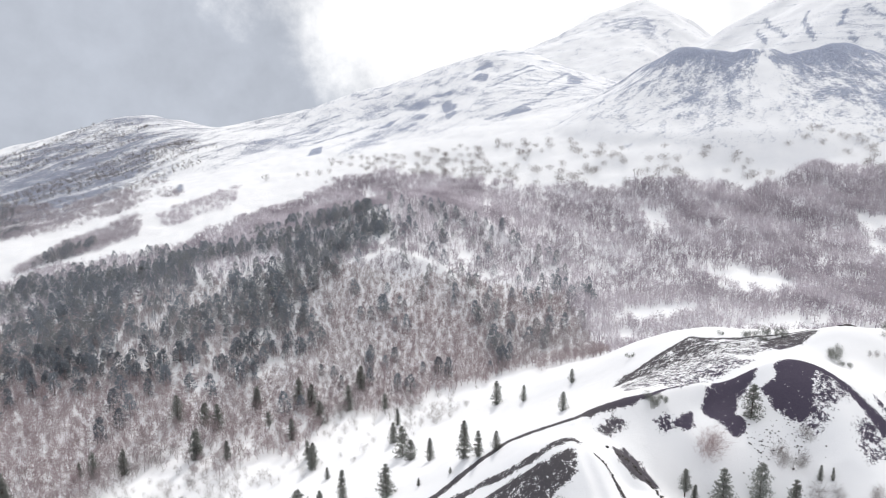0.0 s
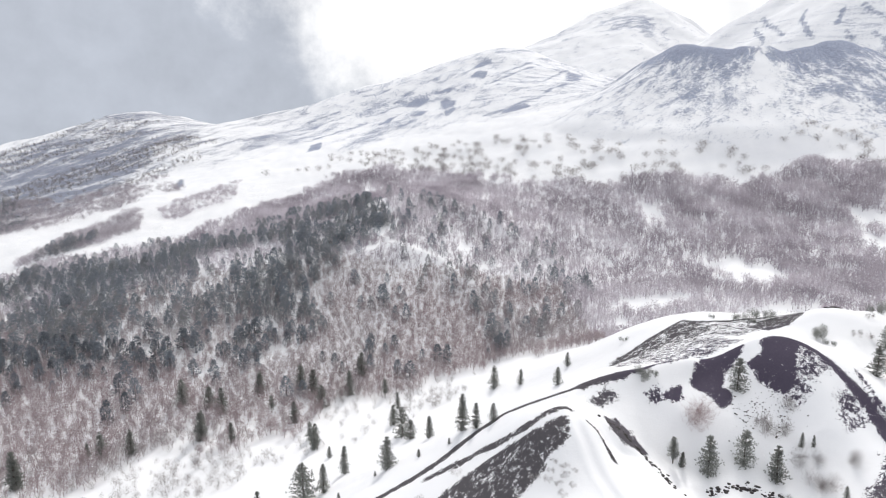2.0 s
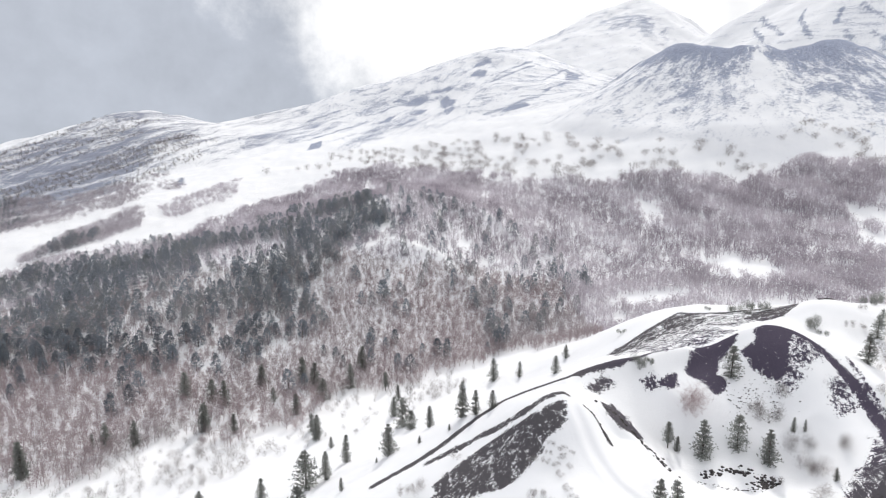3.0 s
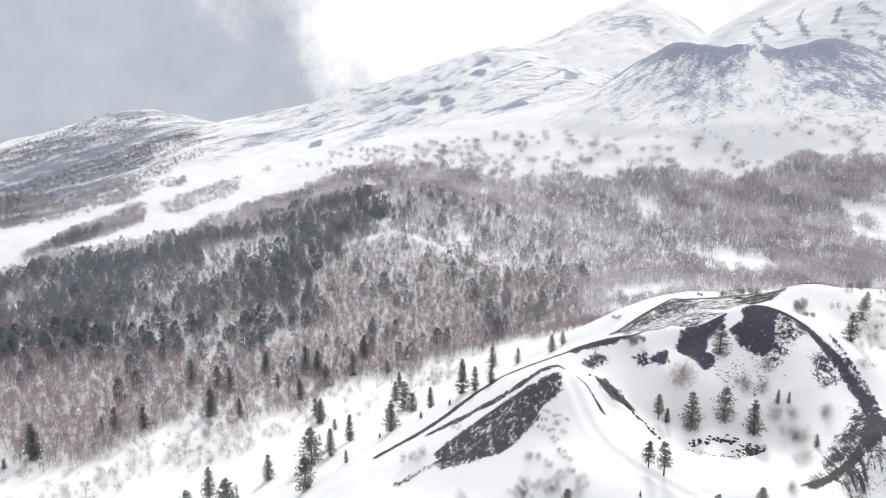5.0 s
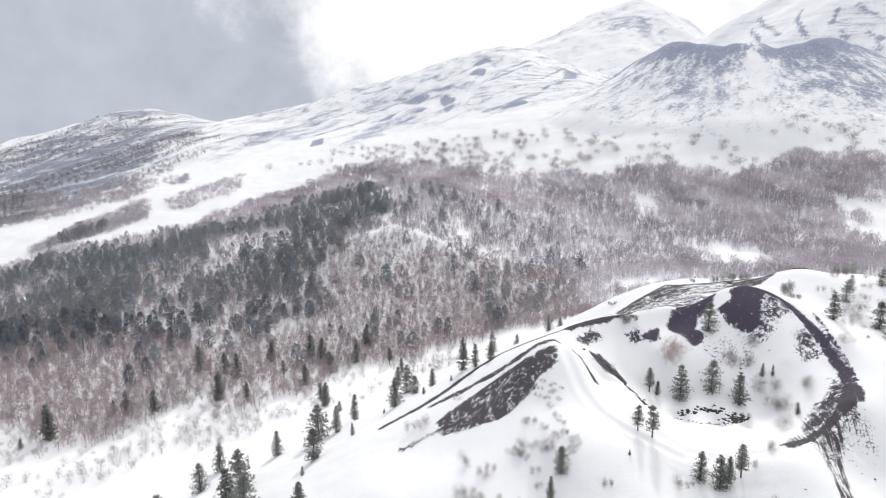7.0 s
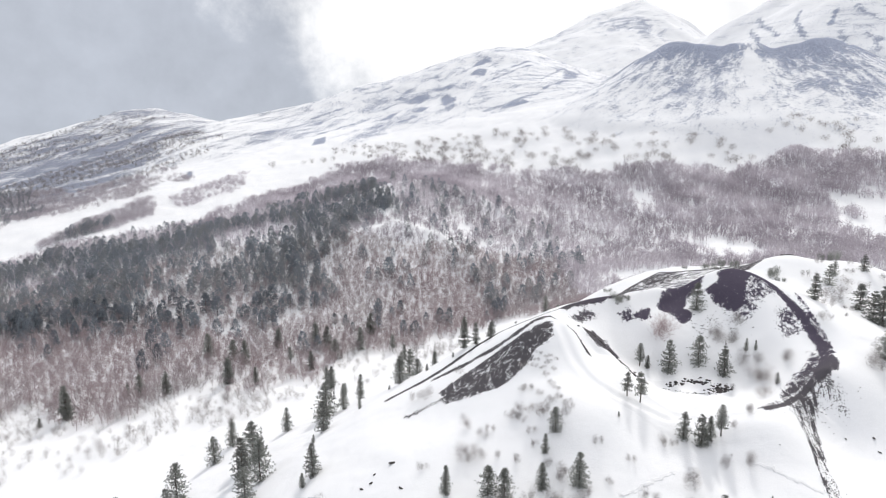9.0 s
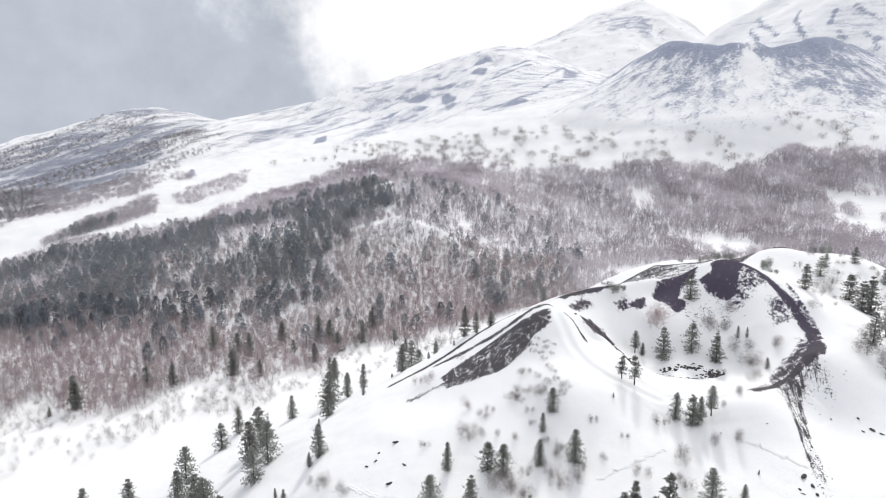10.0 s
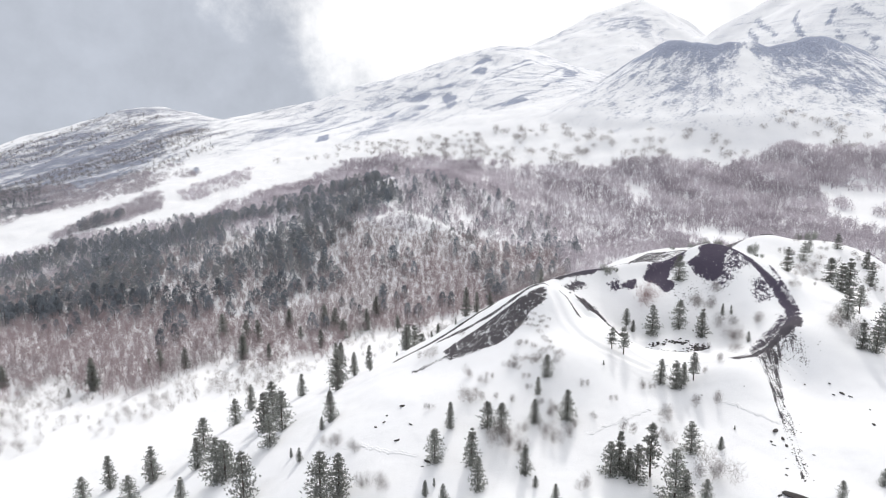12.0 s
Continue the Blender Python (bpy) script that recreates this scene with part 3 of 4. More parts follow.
FRONT_PINES = (
    (28, 155.7, 6.3, 2), (24.9, 151, 5, 1), (22.8, 142, 6.4, 0), (30.9, 141.9, 8.2, 0), (1.8, 143.2, 7.3, 1), (-1.9, 132.2, 8.2, 2),
    (11, 141.6, 7.2, 2), (14.4, 139.6, 7.7, 2), (6.7, 129, 9.1, 0), (7.6, 121.3, 7.7, 0), (18.3, 124.7, 6.9, 0), (19.9, 120.5, 2.6, 2),
    (23.2, 115, 4.4, 0), (0.1, 118.7, 4.5, 0), (-3.9, 121.5, 4, 1), (-2, 124.3, 2, 1), (-28.4, 129.3, 11.7, 2), (-23.8, 127.4, 11.2, 0),
    (36.6, 122.9, 7.7, 2), (38.8, 123.5, 9.6, 1), (41.6, 120.6, 8.4, 2), (44.8, 121.5, 12.7, 3), (47, 113.3, 11.6, 2), (49.4, 113.8, 6.7, 0),
    (56.4, 128.8, 7.4, 2), (63.3, 129, 3.2, 0), (53.8, 113.9, 4.1, 2), (78.9, 110.2, 4, 2), (89.7, 113.7, 3.9, 2), (40.2, 121.8, 6.6, 0),
    (69.4, 135.4, 1.2, 1))
RIDGE_PINES = (
    (-20.3, 322.5, 10, 0), (-14.5, 299.6, 13.6, 2), (-10.5, 290.4, 8.9, 2), (-2.2, 270, 8.9, 1), (-14.3, 231.9, 10.5, 0), (8.8, 226.5, 11.8, 1),
    (12.7, 222.2, 7.9, 1), (28.6, 347.1, 12.3, 0), (40.2, 332.9, 8, 0), (17.7, 221, 5.7, 0), (38.4, 233.3, 5.9, 0), (60.5, 323.1, 6.7, 0),
    (-4.3, 225.2, 2.7, 0), (-44.5, 291.1, 5.3, 0), (-33, 260.8, 11, 1), (-54.2, 308.8, 10.8, 0), (-43.6, 241.1, 13.9, 2), (-37.1, 242.8, 10.7, 1),
    (-27, 215.2, 4.4, 1), (-96.6, 368.5, 10, 0), (-18.2, 229.9, 1.8, 0), (4.8, 220.9, 2, 0))
LOW_PINES = (
    (-53.8, 304.5, 10.4, 1), (-38, 207.3, 10.8, 2), (-52, 170.1, 10.5, 2), (-32.8, 167.2, 9.3, 0), (-34.6, 163, 4.2, 0), (-59, 241.1, 9.9, 0),
    (-38.2, 193.2, 3, 0), (-38.2, 150, 4, 0), (-41.5, 154.2, 2.9, 1), (-80.6, 241, 11.2, 0), (-62.3, 209.9, 14.8, 2), (-51.4, 182.2, 13.3, 2),
    (-61.1, 194.5, 13.9, 0), (-82.1, 226.4, 10.7, 2), (-66, 164, 13.5, 2), (-84.2, 199.7, 12.7, 2), (-50.8, 142.3, 13.3, 2), (-96.5, 186.9, 12.1, 0),
    (-113, 189.7, 12.3, 1), (-120.6, 186.6, 7.9, 2), (-98.3, 174.6, 9.3, 2), (-74.8, 159.4, 7.9, 0), (-110.3, 320.4, 13.9, 0), (-172.7, 284.3, 16.8, 1),
    (-221.3, 290.9, 11.5, 0), (-62.7, 161.9, 12.2, 2), (-80.4, 184.3, 10.9, 0))
WOOD_EDGE_PINES = (
    (-172.0, 284.7, 14.3, 0), (-181.2, 278.4, 4.6, 0), (-149.7, 307.6, 12.0, 0), (-136.6, 308.5, 11.8, 0), (-156.1, 308.1, 7.1, 0), (-110.1, 321.4, 14.2, 0),
    (-109.5, 346.3, 13.9, 0), (-95.9, 366.0, 13.1, 0), (-224.5, 293.4, 11.6, 0), (-75.4, 372.8, 14.5, 0), (-67.1, 367.5, 14.2, 0), (-47.3, 365.4, 14.0, 0),
    (-43.6, 387.5, 14.8, 0), (-133.0, 354.4, 14.4, 0))
dice = random.Random(5)
for group, stands in (("pines in and round the crater", CRATER_PINES), ("pines behind the crater", BACK_PINES), ("pines on the front slope", FRONT_PINES),
                      ("pines along the ridge foot", RIDGE_PINES), ("pines in the hollow", LOW_PINES), ("pines at the wood's edge", WOOD_EDGE_PINES)):
    for x, y, h, kind in stands:
        which = PINE_KINDS[2 * kind + dice.randrange(2)]
        tagged(copy_thing(which, stand(x, y, h, dice.uniform(0, 6.28), dice.uniform(0.9, 1.12))), group=group)
for kind, (x, y, h) in zip(PINE_KINDS, ((-58, 315, 9), (-70, 335, 11), (-20, 345, 9), (-95, 318, 10), (-118, 352, 12), (-60, 352, 12), (-84, 346, 10), (-28, 362, 11))):
    tagged(kind, group="pines at the wood's edge").matrix_basis = stand(x, y, h, h)


# ---- the woods: areas of the plan as (x, y) outlines ----
PINE_WOOD = ((-425, 560), (-399, 619), (-334, 668), (-235, 693), (-150, 690), (-82, 680), (-47, 604), (-72, 536), (-87, 502), (-77, 439),
             (-101, 395), (-131, 380), (-182, 400), (-230, 395), (-320, 400))
MIXED_WOOD = ((-300, 395), (-180, 330), (-105, 345), (-30, 372), (20, 392), (60, 430), (110, 470), (120, 560), (90, 640), (-30, 690), (-100, 650), (-200, 560))
BIRCH_WOOD = ((-260, 250), (-191, 284), (-148, 292), (-107, 310), (-62, 332), (-23, 358), (13, 380), (43, 395), (81, 402), (115, 388),
              (165, 375), (220, 362), (290, 365), (420, 450), (555, 665), (490, 706), (412, 757), (376, 738), (335, 724), (293, 772), (246, 776), (200, 797), (160, 800),
              (89, 832), (14, 923), (-79, 1010), (-167, 975), (-234, 831), (-296, 699), (-400, 651), (-470, 590))
ISLANDS = (((-364, 857), (-302, 984), (-279, 892), (-327, 803)), ((-463, 691), (-399, 864), (-350, 777), (-384, 703), (-439, 674)))
WEST_WOOD = ((-840, 1085), (-595, 1005), (-467, 1090), (-380, 950), (-490, 803), (-560, 718), (-700, 800))
TREELINE = ((-281, 1008), (-169, 1126), (109, 1030), (253, 878), (381, 811), (520, 800), (550, 670), (405, 755), (288, 770), (160, 795), (89, 832), (-77, 1004))
THIN_WOOD = ((-222, 285), (-191, 308), (-107, 331), (-23, 371), (13, 390), (40, 420), (20, 340), (-26, 318), (-89, 271), (-121, 250), (-156, 226), (-190, 215))
CLEARINGS = ((232, 515, 25, 36), (375, 540, 26, 50), (412, 600, 30, 40), (222, 700, 9, 30), (150, 470, 30, 12), (62, 421, 12, 5), (140, 410, 18, 7), (210, 420, 22, 9), (300, 430, 26, 10), (250, 395, 16, 7), (-165, 800, 14, 14), (300, 500, 14, 10))


def scatter(outline, spacing, seed, ragged=10.0):
    """Places over an area, about spacing apart, with an uneven edge."""
    rng = np.random.default_rng(seed)
    xs, ys = [p[0] for p in outline], [p[1] for p in outline]
    gx, gy = np.meshgrid(np.arange(min(xs) - 20, max(xs) + 20, spacing), np.arange(min(ys) - 20, max(ys) + 20, spacing))
    x = (gx + rng.uniform(-0.5, 0.5, gx.shape) * spacing * 1.1).ravel()
    y = (gy + rng.uniform(-0.5, 0.5, gy.shape) * spacing * 1.1).ravel()
    keep = inside(x + ragged * fractal(x, y, 40, 3, 21), y + ragged * fractal(x, y, 40, 3, 31), outline)
    for cx, cy, a, b in CLEARINGS:
        keep &= np.hypot((x - cx) / a, (y - cy) / b) > 1 + 0.5 * rough(x, y, 9, 41)
    return x[keep], y[keep], rng


def joined(name, templates, x, y, h, wide, tint, material, rng, label, category, sink=0.1):
    """Many trees in one mesh: each a template, turned, scaled and set on the ground."""
    z = height(x, y) - sink
    pick = rng.integers(0, len(templates), len(x))
    turn = rng.uniform(0, math.tau, len(x))
    blocks, tris, tints, n = [], [], [], 0
    for k, (v, f) in enumerate(templates):
        who = np.where(pick == k)[0]
        if not len(who):
            continue
        c, s = np.cos(turn[who])[:, None], np.sin(turn[who])[:, None]
        w, t = (h[who] * wide[who])[:, None], h[who][:, None]
        px = (v[None, :, 0] * c - v[None, :, 1] * s) * w + x[who][:, None]
        py = (v[None, :, 0] * s + v[None, :, 1] * c) * w + y[who][:, None]
        pz = v[None, :, 2] * t + z[who][:, None]
        blocks.append(np.stack([px, py, pz], -1).reshape(-1, 3))
        tris.append((f[None] + (n + np.arange(len(who)) * len(v))[:, None, None]).reshape(-1, 3))
        tints.append(np.repeat(tint[who], len(v)))
        n += len(who) * len(v)
    verts, faces = np.concatenate(blocks), np.concatenate(tris)
    mesh = bpy.data.meshes.new(name)
    mesh.vertices.add(len(verts))
    mesh.vertices.foreach_set("co", verts.astype(np.float32).ravel())
    mesh.loops.add(faces.size)
    mesh.loops.foreach_set("vertex_index", faces.astype(np.int32).ravel())
    mesh.polygons.add(len(faces))
    mesh.polygons.foreach_set("loop_start", np.arange(0, faces.size, 3, dtype=np.int32))
    mesh.update(calc_edges=True)
    mesh.attributes.new("tint", "FLOAT", "POINT").data.foreach_set("value", np.concatenate(tints).astype(np.float32))
    mesh.materials.append(material)
    return tagged(new(name, mesh), label, category, kind="stuff")


def bare_tree(seed, twigs, spread, low, width, length=0.3):
    """A leafless birch one metre high: a thin stem or two, limbs that rise and fan out, and fine twigs."""
    rng = np.random.default_rng(seed)
    verts = []
    for k in range(2):
        foot = np.array([rng.normal(0, 0.03), rng.normal(0, 0.03), -0.03])
        top = np.array([rng.normal(0, 0.06), rng.normal(0, 0.06), 0.8])
        side = np.array([width * 1.3, 0, 0]) if k else np.array([0, width * 1.3, 0])
        verts += [foot - side, foot + side, top]
    for k in range(twigs):
        # twigs fan out from the limbs all through a rounded crown
        p = rng.normal(size=3)
        p = p / np.linalg.norm(p) * rng.random() ** 0.5
        mid = 0.5 * (low + 1)
        at = np.array([p[0] * spread, p[1] * spread, mid + p[2] * (1 - mid)])
        way = np.array([p[0], p[1], 0.55 + 0.4 * p[2]]) + rng.normal(0, 0.45, 3)
        way = way / np.linalg.norm(way)
        verts += sliver(rng, at - 0.5 * length * way, way, length * rng.uniform(0.6, 1.2), width * rng.uniform(0.6, 1.3))
    verts = np.array(verts)
    return verts, np.arange(len(verts)).reshape(-1, 3)


def wood_pine(seed, tufts, slim):
    """A pine of the wood, one metre high: a dense rounded crown of coarse tufts on a short stem."""
    rng = np.random.default_rng(seed)
    verts = [np.array(p) for p in ((-0.015, 0, -0.05), (0.015, 0, -0.05), (0, 0, 0.6), (0, -0.015, -0.05), (0, 0.015, -0.05), (0, 0, 0.6))]
    lumps = rng.uniform(0.75, 1.2, 7)
    for k in range(tufts):
        s = 0.08 + 0.92 * rng.random() ** 0.9
        a = rng.random() * math.tau
        reach = slim * (1.02 - s) ** 0.6 * (0.45 + 0.55 * min(1, (s - 0.05) / 0.28)) * lumps[int(a + 9 * s) % 7] * 1.15
        r = reach * math.sqrt(rng.uniform(0.12, 1.0))
        at = np.array([r * math.cos(a), r * math.sin(a), s - 0.03])
        way = np.array([math.cos(a), math.sin(a), 0.3]) * rng.uniform(0.2, 1) + rng.normal(0, 0.5, 3)
        verts += sliver(rng, at, way, rng.uniform(0.06, 0.11), rng.uniform(0.014, 0.028))
    verts = np.array(verts)
    return verts, np.arange(len(verts)).reshape(-1, 3)


BIRCHES = [bare_tree(50 + k, 80, 0.34, 0.18, 0.012, 0.24) for k in range(10)]
FAR_BIRCHES = [bare_tree(70 + k, 40, 0.46, 0.16, 0.022, 0.25) for k in range(10)]
SAPLINGS = [bare_tree(170 + k, 130, 0.46, 0.04, 0.0085, 0.22) for k in range(8)]
BUSHES = [bare_tree(90 + k, 150, 0.72, 0.06, 0.018, 0.22) for k in range(8)]
WOOD_PINES = [wood_pine(110 + k, 280, 0.25 + 0.03 * (k % 4)) for k in range(8)]
FAR_PINES = [wood_pine(130 + k, 120, 0.26 + 0.02 * (k % 3)) for k in range(6)]

# leafless birch wood, thick and thin by turns
x, y, rng = scatter(BIRCH_WOOD, 3.3, 11, 16)
keep = (y < 520) | (rng.random(len(y)) < 0.62)
x, y = x[keep], y[keep]
thick = 1.0 + 0.36 * fractal(x, y, 38, 3, 61) + 0.30 * step(150, 330, x) * step(520, 600, y) + 0.45 * step(70, 20, near_line(x, y, THIN_WOOD[1:6]))
thick = thick - 0.25 * step(40, 15, np.hypot(x + 5, y - 505)) - 0.30 * step(60, 20, np.hypot(x + 20, y - 690))
thick = thick - 0.36 * step(80, 130, x) * step(520, 440, y)
thick = thick - 0.75 * step(42, 4, near_line(x, y, BIRCH_WOOD[:5]))
thick = thick + step(540, 600, y) * (0.22 + 0.6 * fractal(x, y, 15, 2, 66) + 0.8 * fractal(x + 0.15 * y, 0.28 * y, 34, 3, 67))
for line in CRESTS:
    thick = thick - 0.5 * step(8, 3, near_line(x, y, line))
keep = (rng.random(len(x)) < thick) & ~(inside(x, y, PINE_WOOD) & (rng.random(len(x)) < 0.35))
x, y = x[keep], y[keep]
tint = np.clip(0.45 + 0.7 * fractal(x, y, 60, 2, 71) + 0.4 * step(480, 400, y) - 0.5 * step(560, 800, y), 0, 1)
far_tint = np.clip(0.42 + 0.85 * fractal(x + 0.3 * y, 0.45 * y, 22, 3, 72), 0, 1)
h = rng.uniform(5.0, 8.5, len(x)) * (1 + 0.25 * step(150, 330, x) + 0.2 * step(560, 700, y))
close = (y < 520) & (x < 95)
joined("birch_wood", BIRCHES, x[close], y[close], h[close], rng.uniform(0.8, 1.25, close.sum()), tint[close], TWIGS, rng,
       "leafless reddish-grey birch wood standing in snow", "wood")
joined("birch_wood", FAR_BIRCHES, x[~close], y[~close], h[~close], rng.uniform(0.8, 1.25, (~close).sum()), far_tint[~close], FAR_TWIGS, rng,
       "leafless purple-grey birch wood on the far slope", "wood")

# scrub: islands in the snow, the ragged tree line, the west slope, the foot of the wood
for outline, space, seed, tall, full, label in (
        (ISLANDS[0], 5.2, 12, (4, 7), 1.3, "island of leafless grey scrub in the snow"), (ISLANDS[1], 5.0, 13, (5, 8), 1.3, "island of leafless grey scrub in the snow"),
        (TREELINE, 12, 14, (7, 12), 0.46, "scattered leafless bushes at the tree line"), (WEST_WOOD, 6.8, 15, (5, 9), 1.2, "thin leafless scrub on the far west slope"),
        (THIN_WOOD, 4.6, 16, (2.5, 6), 1.0, "sparse low leafless shrubs in the snow")):
    x, y, rng = scatter(outline, space, seed)
    keep = rng.random(len(x)) < full * (0.7 + 0.8 * rough(x, y, 32, 15 + seed))
    x, y = x[keep], y[keep]
    h = rng.uniform(*tall, len(x))
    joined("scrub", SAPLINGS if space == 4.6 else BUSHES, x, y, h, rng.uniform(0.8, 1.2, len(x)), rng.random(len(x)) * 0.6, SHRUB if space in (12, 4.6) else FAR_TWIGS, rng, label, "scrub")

# dark bushes all over the west ridge, in lines that run up it
x, y, rng = scatter(((-1100, 1500), (-1000, 1200), (-800, 950), (-643, 890), (-520, 1010), (-450, 1150), (-440, 1290), (-550, 1410), (-700, 1600), (-930, 1640)), 8.2, 24, 20)
keep = rng.random(len(x)) < 0.62 + 1.15 * fractal(0.10 * (0.47 * x + 0.88 * y), 0.88 * x - 0.47 * y, 34, 3, 91) - 0.35 * step(1250, 1550, y)
x, y = x[keep], y[keep]
joined("scrub", FAR_BIRCHES, x, y, rng.uniform(4, 8, len(x)), rng.uniform(1.0, 1.6, len(x)), 0.2 * rng.random(len(x)), SHRUB, rng, "dark leafless scrub in rows up the west ridge", "scrub")

# pines of the wood: those in front stand singly, the rest are one wood
x, y, rng = scatter(PINE_WOOD, 6.6, 17, 14)
keep = rng.random(len(x)) < 0.55 + 0.65 * fractal(x, y, 50, 3, 81) - 0.2 * step(-120, -70, x)
x1, y1 = x[keep], y[keep]
x, y, rng = scatter(MIXED_WOOD, 11, 18, 8)
keep = rng.random(len(x)) < 0.42 + 0.5 * rough(x, y, 40, 83)
x1, y1 = np.concatenate([x1, x[keep]]), np.concatenate([y1, y[keep]])
x2, y2, rng = scatter(((-440, 680), (-400, 760), (-385, 720), (-400, 690)), 7, 19, 4)
x1, y1 = np.concatenate([x1, x2]), np.concatenate([y1, y2])
h = rng.uniform(7.5, 14.5, len(x1))
order = np.argsort(y1)
front, back = order[:185], order[185:]
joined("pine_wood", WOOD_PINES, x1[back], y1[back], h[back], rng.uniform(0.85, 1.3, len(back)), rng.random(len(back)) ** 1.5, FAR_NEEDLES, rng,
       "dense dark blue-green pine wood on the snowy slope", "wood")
ROUND_PINES = []
for k in range(5):
    v, f = wood_pine(150 + k, 330, 0.24 + 0.025 * k)
    tree = tagged(new("pine_tree"), "dark rounded pine among leafless birches in the snow", "tree", "pines of the wood")
    tv, tf = tube([(0, 0, s) for s in (-0.05, 0.2, 0.5, 0.8)], (0.017, 0.014, 0.01, 0.004), 6)
    new("trunk", mesh_of("trunk", tv, tf, BARK, True)).parent = tree
    new("crown", mesh_of("crown", v[6:], f[:-2], FAR_NEEDLES)).parent = tree
    ROUND_PINES.append(tree)
for i in front[5:]:
    copy_thing(ROUND_PINES[dice.randrange(5)], stand(float(x1[i]), float(y1[i]), float(h[i]), dice.uniform(0, 6.28), dice.uniform(0.9, 1.3)))
for tree, i in zip(ROUND_PINES, front):
    tree.matrix_basis = stand(float(x1[i]), float(y1[i]), float(h[i]), 0.0)
x, y, rng = scatter(((-880, 1130), (-700, 1040), (-575, 900), (-515, 800), (-550, 745), (-700, 840), (-880, 980)), 10, 20, 14)
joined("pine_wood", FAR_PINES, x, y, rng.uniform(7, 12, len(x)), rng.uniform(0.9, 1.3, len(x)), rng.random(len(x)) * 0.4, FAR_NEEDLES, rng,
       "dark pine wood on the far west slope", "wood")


# ---- single leafless shrubs on the open snow: x, y, height ----
def shrub(seed, label, twigs, spread, low, width, name="bare_shrub", skin=SHRUB, category="shrub"):
    # several stems, each with its own lobe of twigs
    rng = np.random.default_rng(seed)
    lobes = []
    for k in range(4):
        v, f = bare_tree(seed * 10 + k, twigs // 4, spread * rng.uniform(0.45, 0.75), low, width, 0.26)
        v = v * rng.uniform(0.65, 1.0) + np.array([rng.normal(0, spread * 0.42), rng.normal(0, spread * 0.42), 0])
        lobes += [v[6:]] if k else [v]
    v = np.concatenate(lobes)
    f = np.arange(len(v)).reshape(-1, 3)
    thing = tagged(new(name), label, category)
    new("stem", mesh_of("stem", v[:6], f[:2], BARK)).parent = thing
    new("crown", mesh_of("crown", v[6:], f[:-2], skin)).parent = thing
    return thing


SHRUB_KINDS = [shrub(201, "leafless grey-brown shrub in the snow", 1100, 0.56, 0.04, 0.0032), shrub(202, "leafless grey-brown shrub in the snow", 1050, 0.68, 0.03, 0.0032),
               shrub(203, "low rounded shrub half buried in snow", 640, 0.8, 0.02, 0.008)]
FRONT_SHRUBS = (
    (7.5, 166.5, 3.9), (10.7, 159.9, 2.8), (12.9, 161.2, 2.8), (7.3, 151.5, 4.8), (6.1, 155.2, 4.3), (10.7, 152.9, 3), (14.4, 152.2, 2.2), (17.8, 149.7, 2.7),
    (20.4, 166.1, 2.9), (20.4, 163.2, 1.9), (25.9, 162.1, 2.8), (22.7, 157, 2.5), (22.3, 153.7, 2.4), (37.3, 151.5, 3), (26.1, 133.6, 5.8), (24.7, 137.1, 4.5),
    (30.7, 136.7, 3.5), (15.5, 133.9, 7.1), (13.7, 134.6, 6.3), (11.8, 138.5, 4.5), (20.1, 138.5, 3.8), (17.3, 131.8, 4.3), (28.5, 145.6, 3.2), (30.7, 118.6, 3.6),
    (-13.3, 126.5, 4.8), (-18.6, 127.5, 4.9), (-27.2, 148.1, 4.6), (-23.3, 143.6, 3.8), (-30.6, 152, 4.1), (-4.1, 191.2, 4.7), (-6.7, 190.8, 3.7), (26.5, 143.9, 3.5),
    (25.3, 147.4, 2.9), (55.7, 140.3, 5.3), (44, 135.7, 4.5), (64.7, 145.5, 4), (68.8, 145.1, 4.4), (53.9, 154.4, 2.8), (55.9, 153.6, 2.4), (51.2, 135, 3.2),
    (58.9, 120.5, 7.1), (56.2, 119.7, 4.8), (52.1, 132, 3.7), (94.4, 195.2, 6.5), (75.7, 160.2, 3), (70.1, 155.7, 2.4), (94, 189.1, 4.4), (32.5, 138.9, 3.1),
    (37.1, 141.8, 2), (102.1, 192.2, 4.9), (93, 188, 6.6), (89.5, 205.9, 6.2), (93.1, 204, 5.4), (97.4, 210, 4.7), (87.8, 208.4, 3.5), (88.8, 178.9, 4.5),
    (85.3, 189.4, 2.5))
LOW_SHRUBS = (
    (31, 184.6, 1.3), (28.8, 186.2, 1.3), (26.7, 182.4, 1.4), (27.8, 184.3, 1.3), (24, 173.4, 2), (22.4, 174, 1.8), (29.2, 177.9, 1.4), (29.8, 172.7, 1.4),
    (31.8, 179.9, 1.2), (25.8, 161.4, 2.6), (28.4, 164.7, 1.9), (32.1, 161.7, 2.1), (30.6, 165.1, 1.7), (23.4, 163.8, 2.6), (18.6, 164.7, 2.2), (20, 164.8, 1.9),
    (20.6, 162.4, 1.7), (30.7, 169.3, 1.3), (28.9, 180.9, 1.3), (30.7, 182.6, 1.3), (33.2, 183.4, 1.1), (26.3, 169, 1.6), (26.8, 163.5, 1.7), (31, 159.7, 1.7),
    (6.2, 200.2, 1.7))
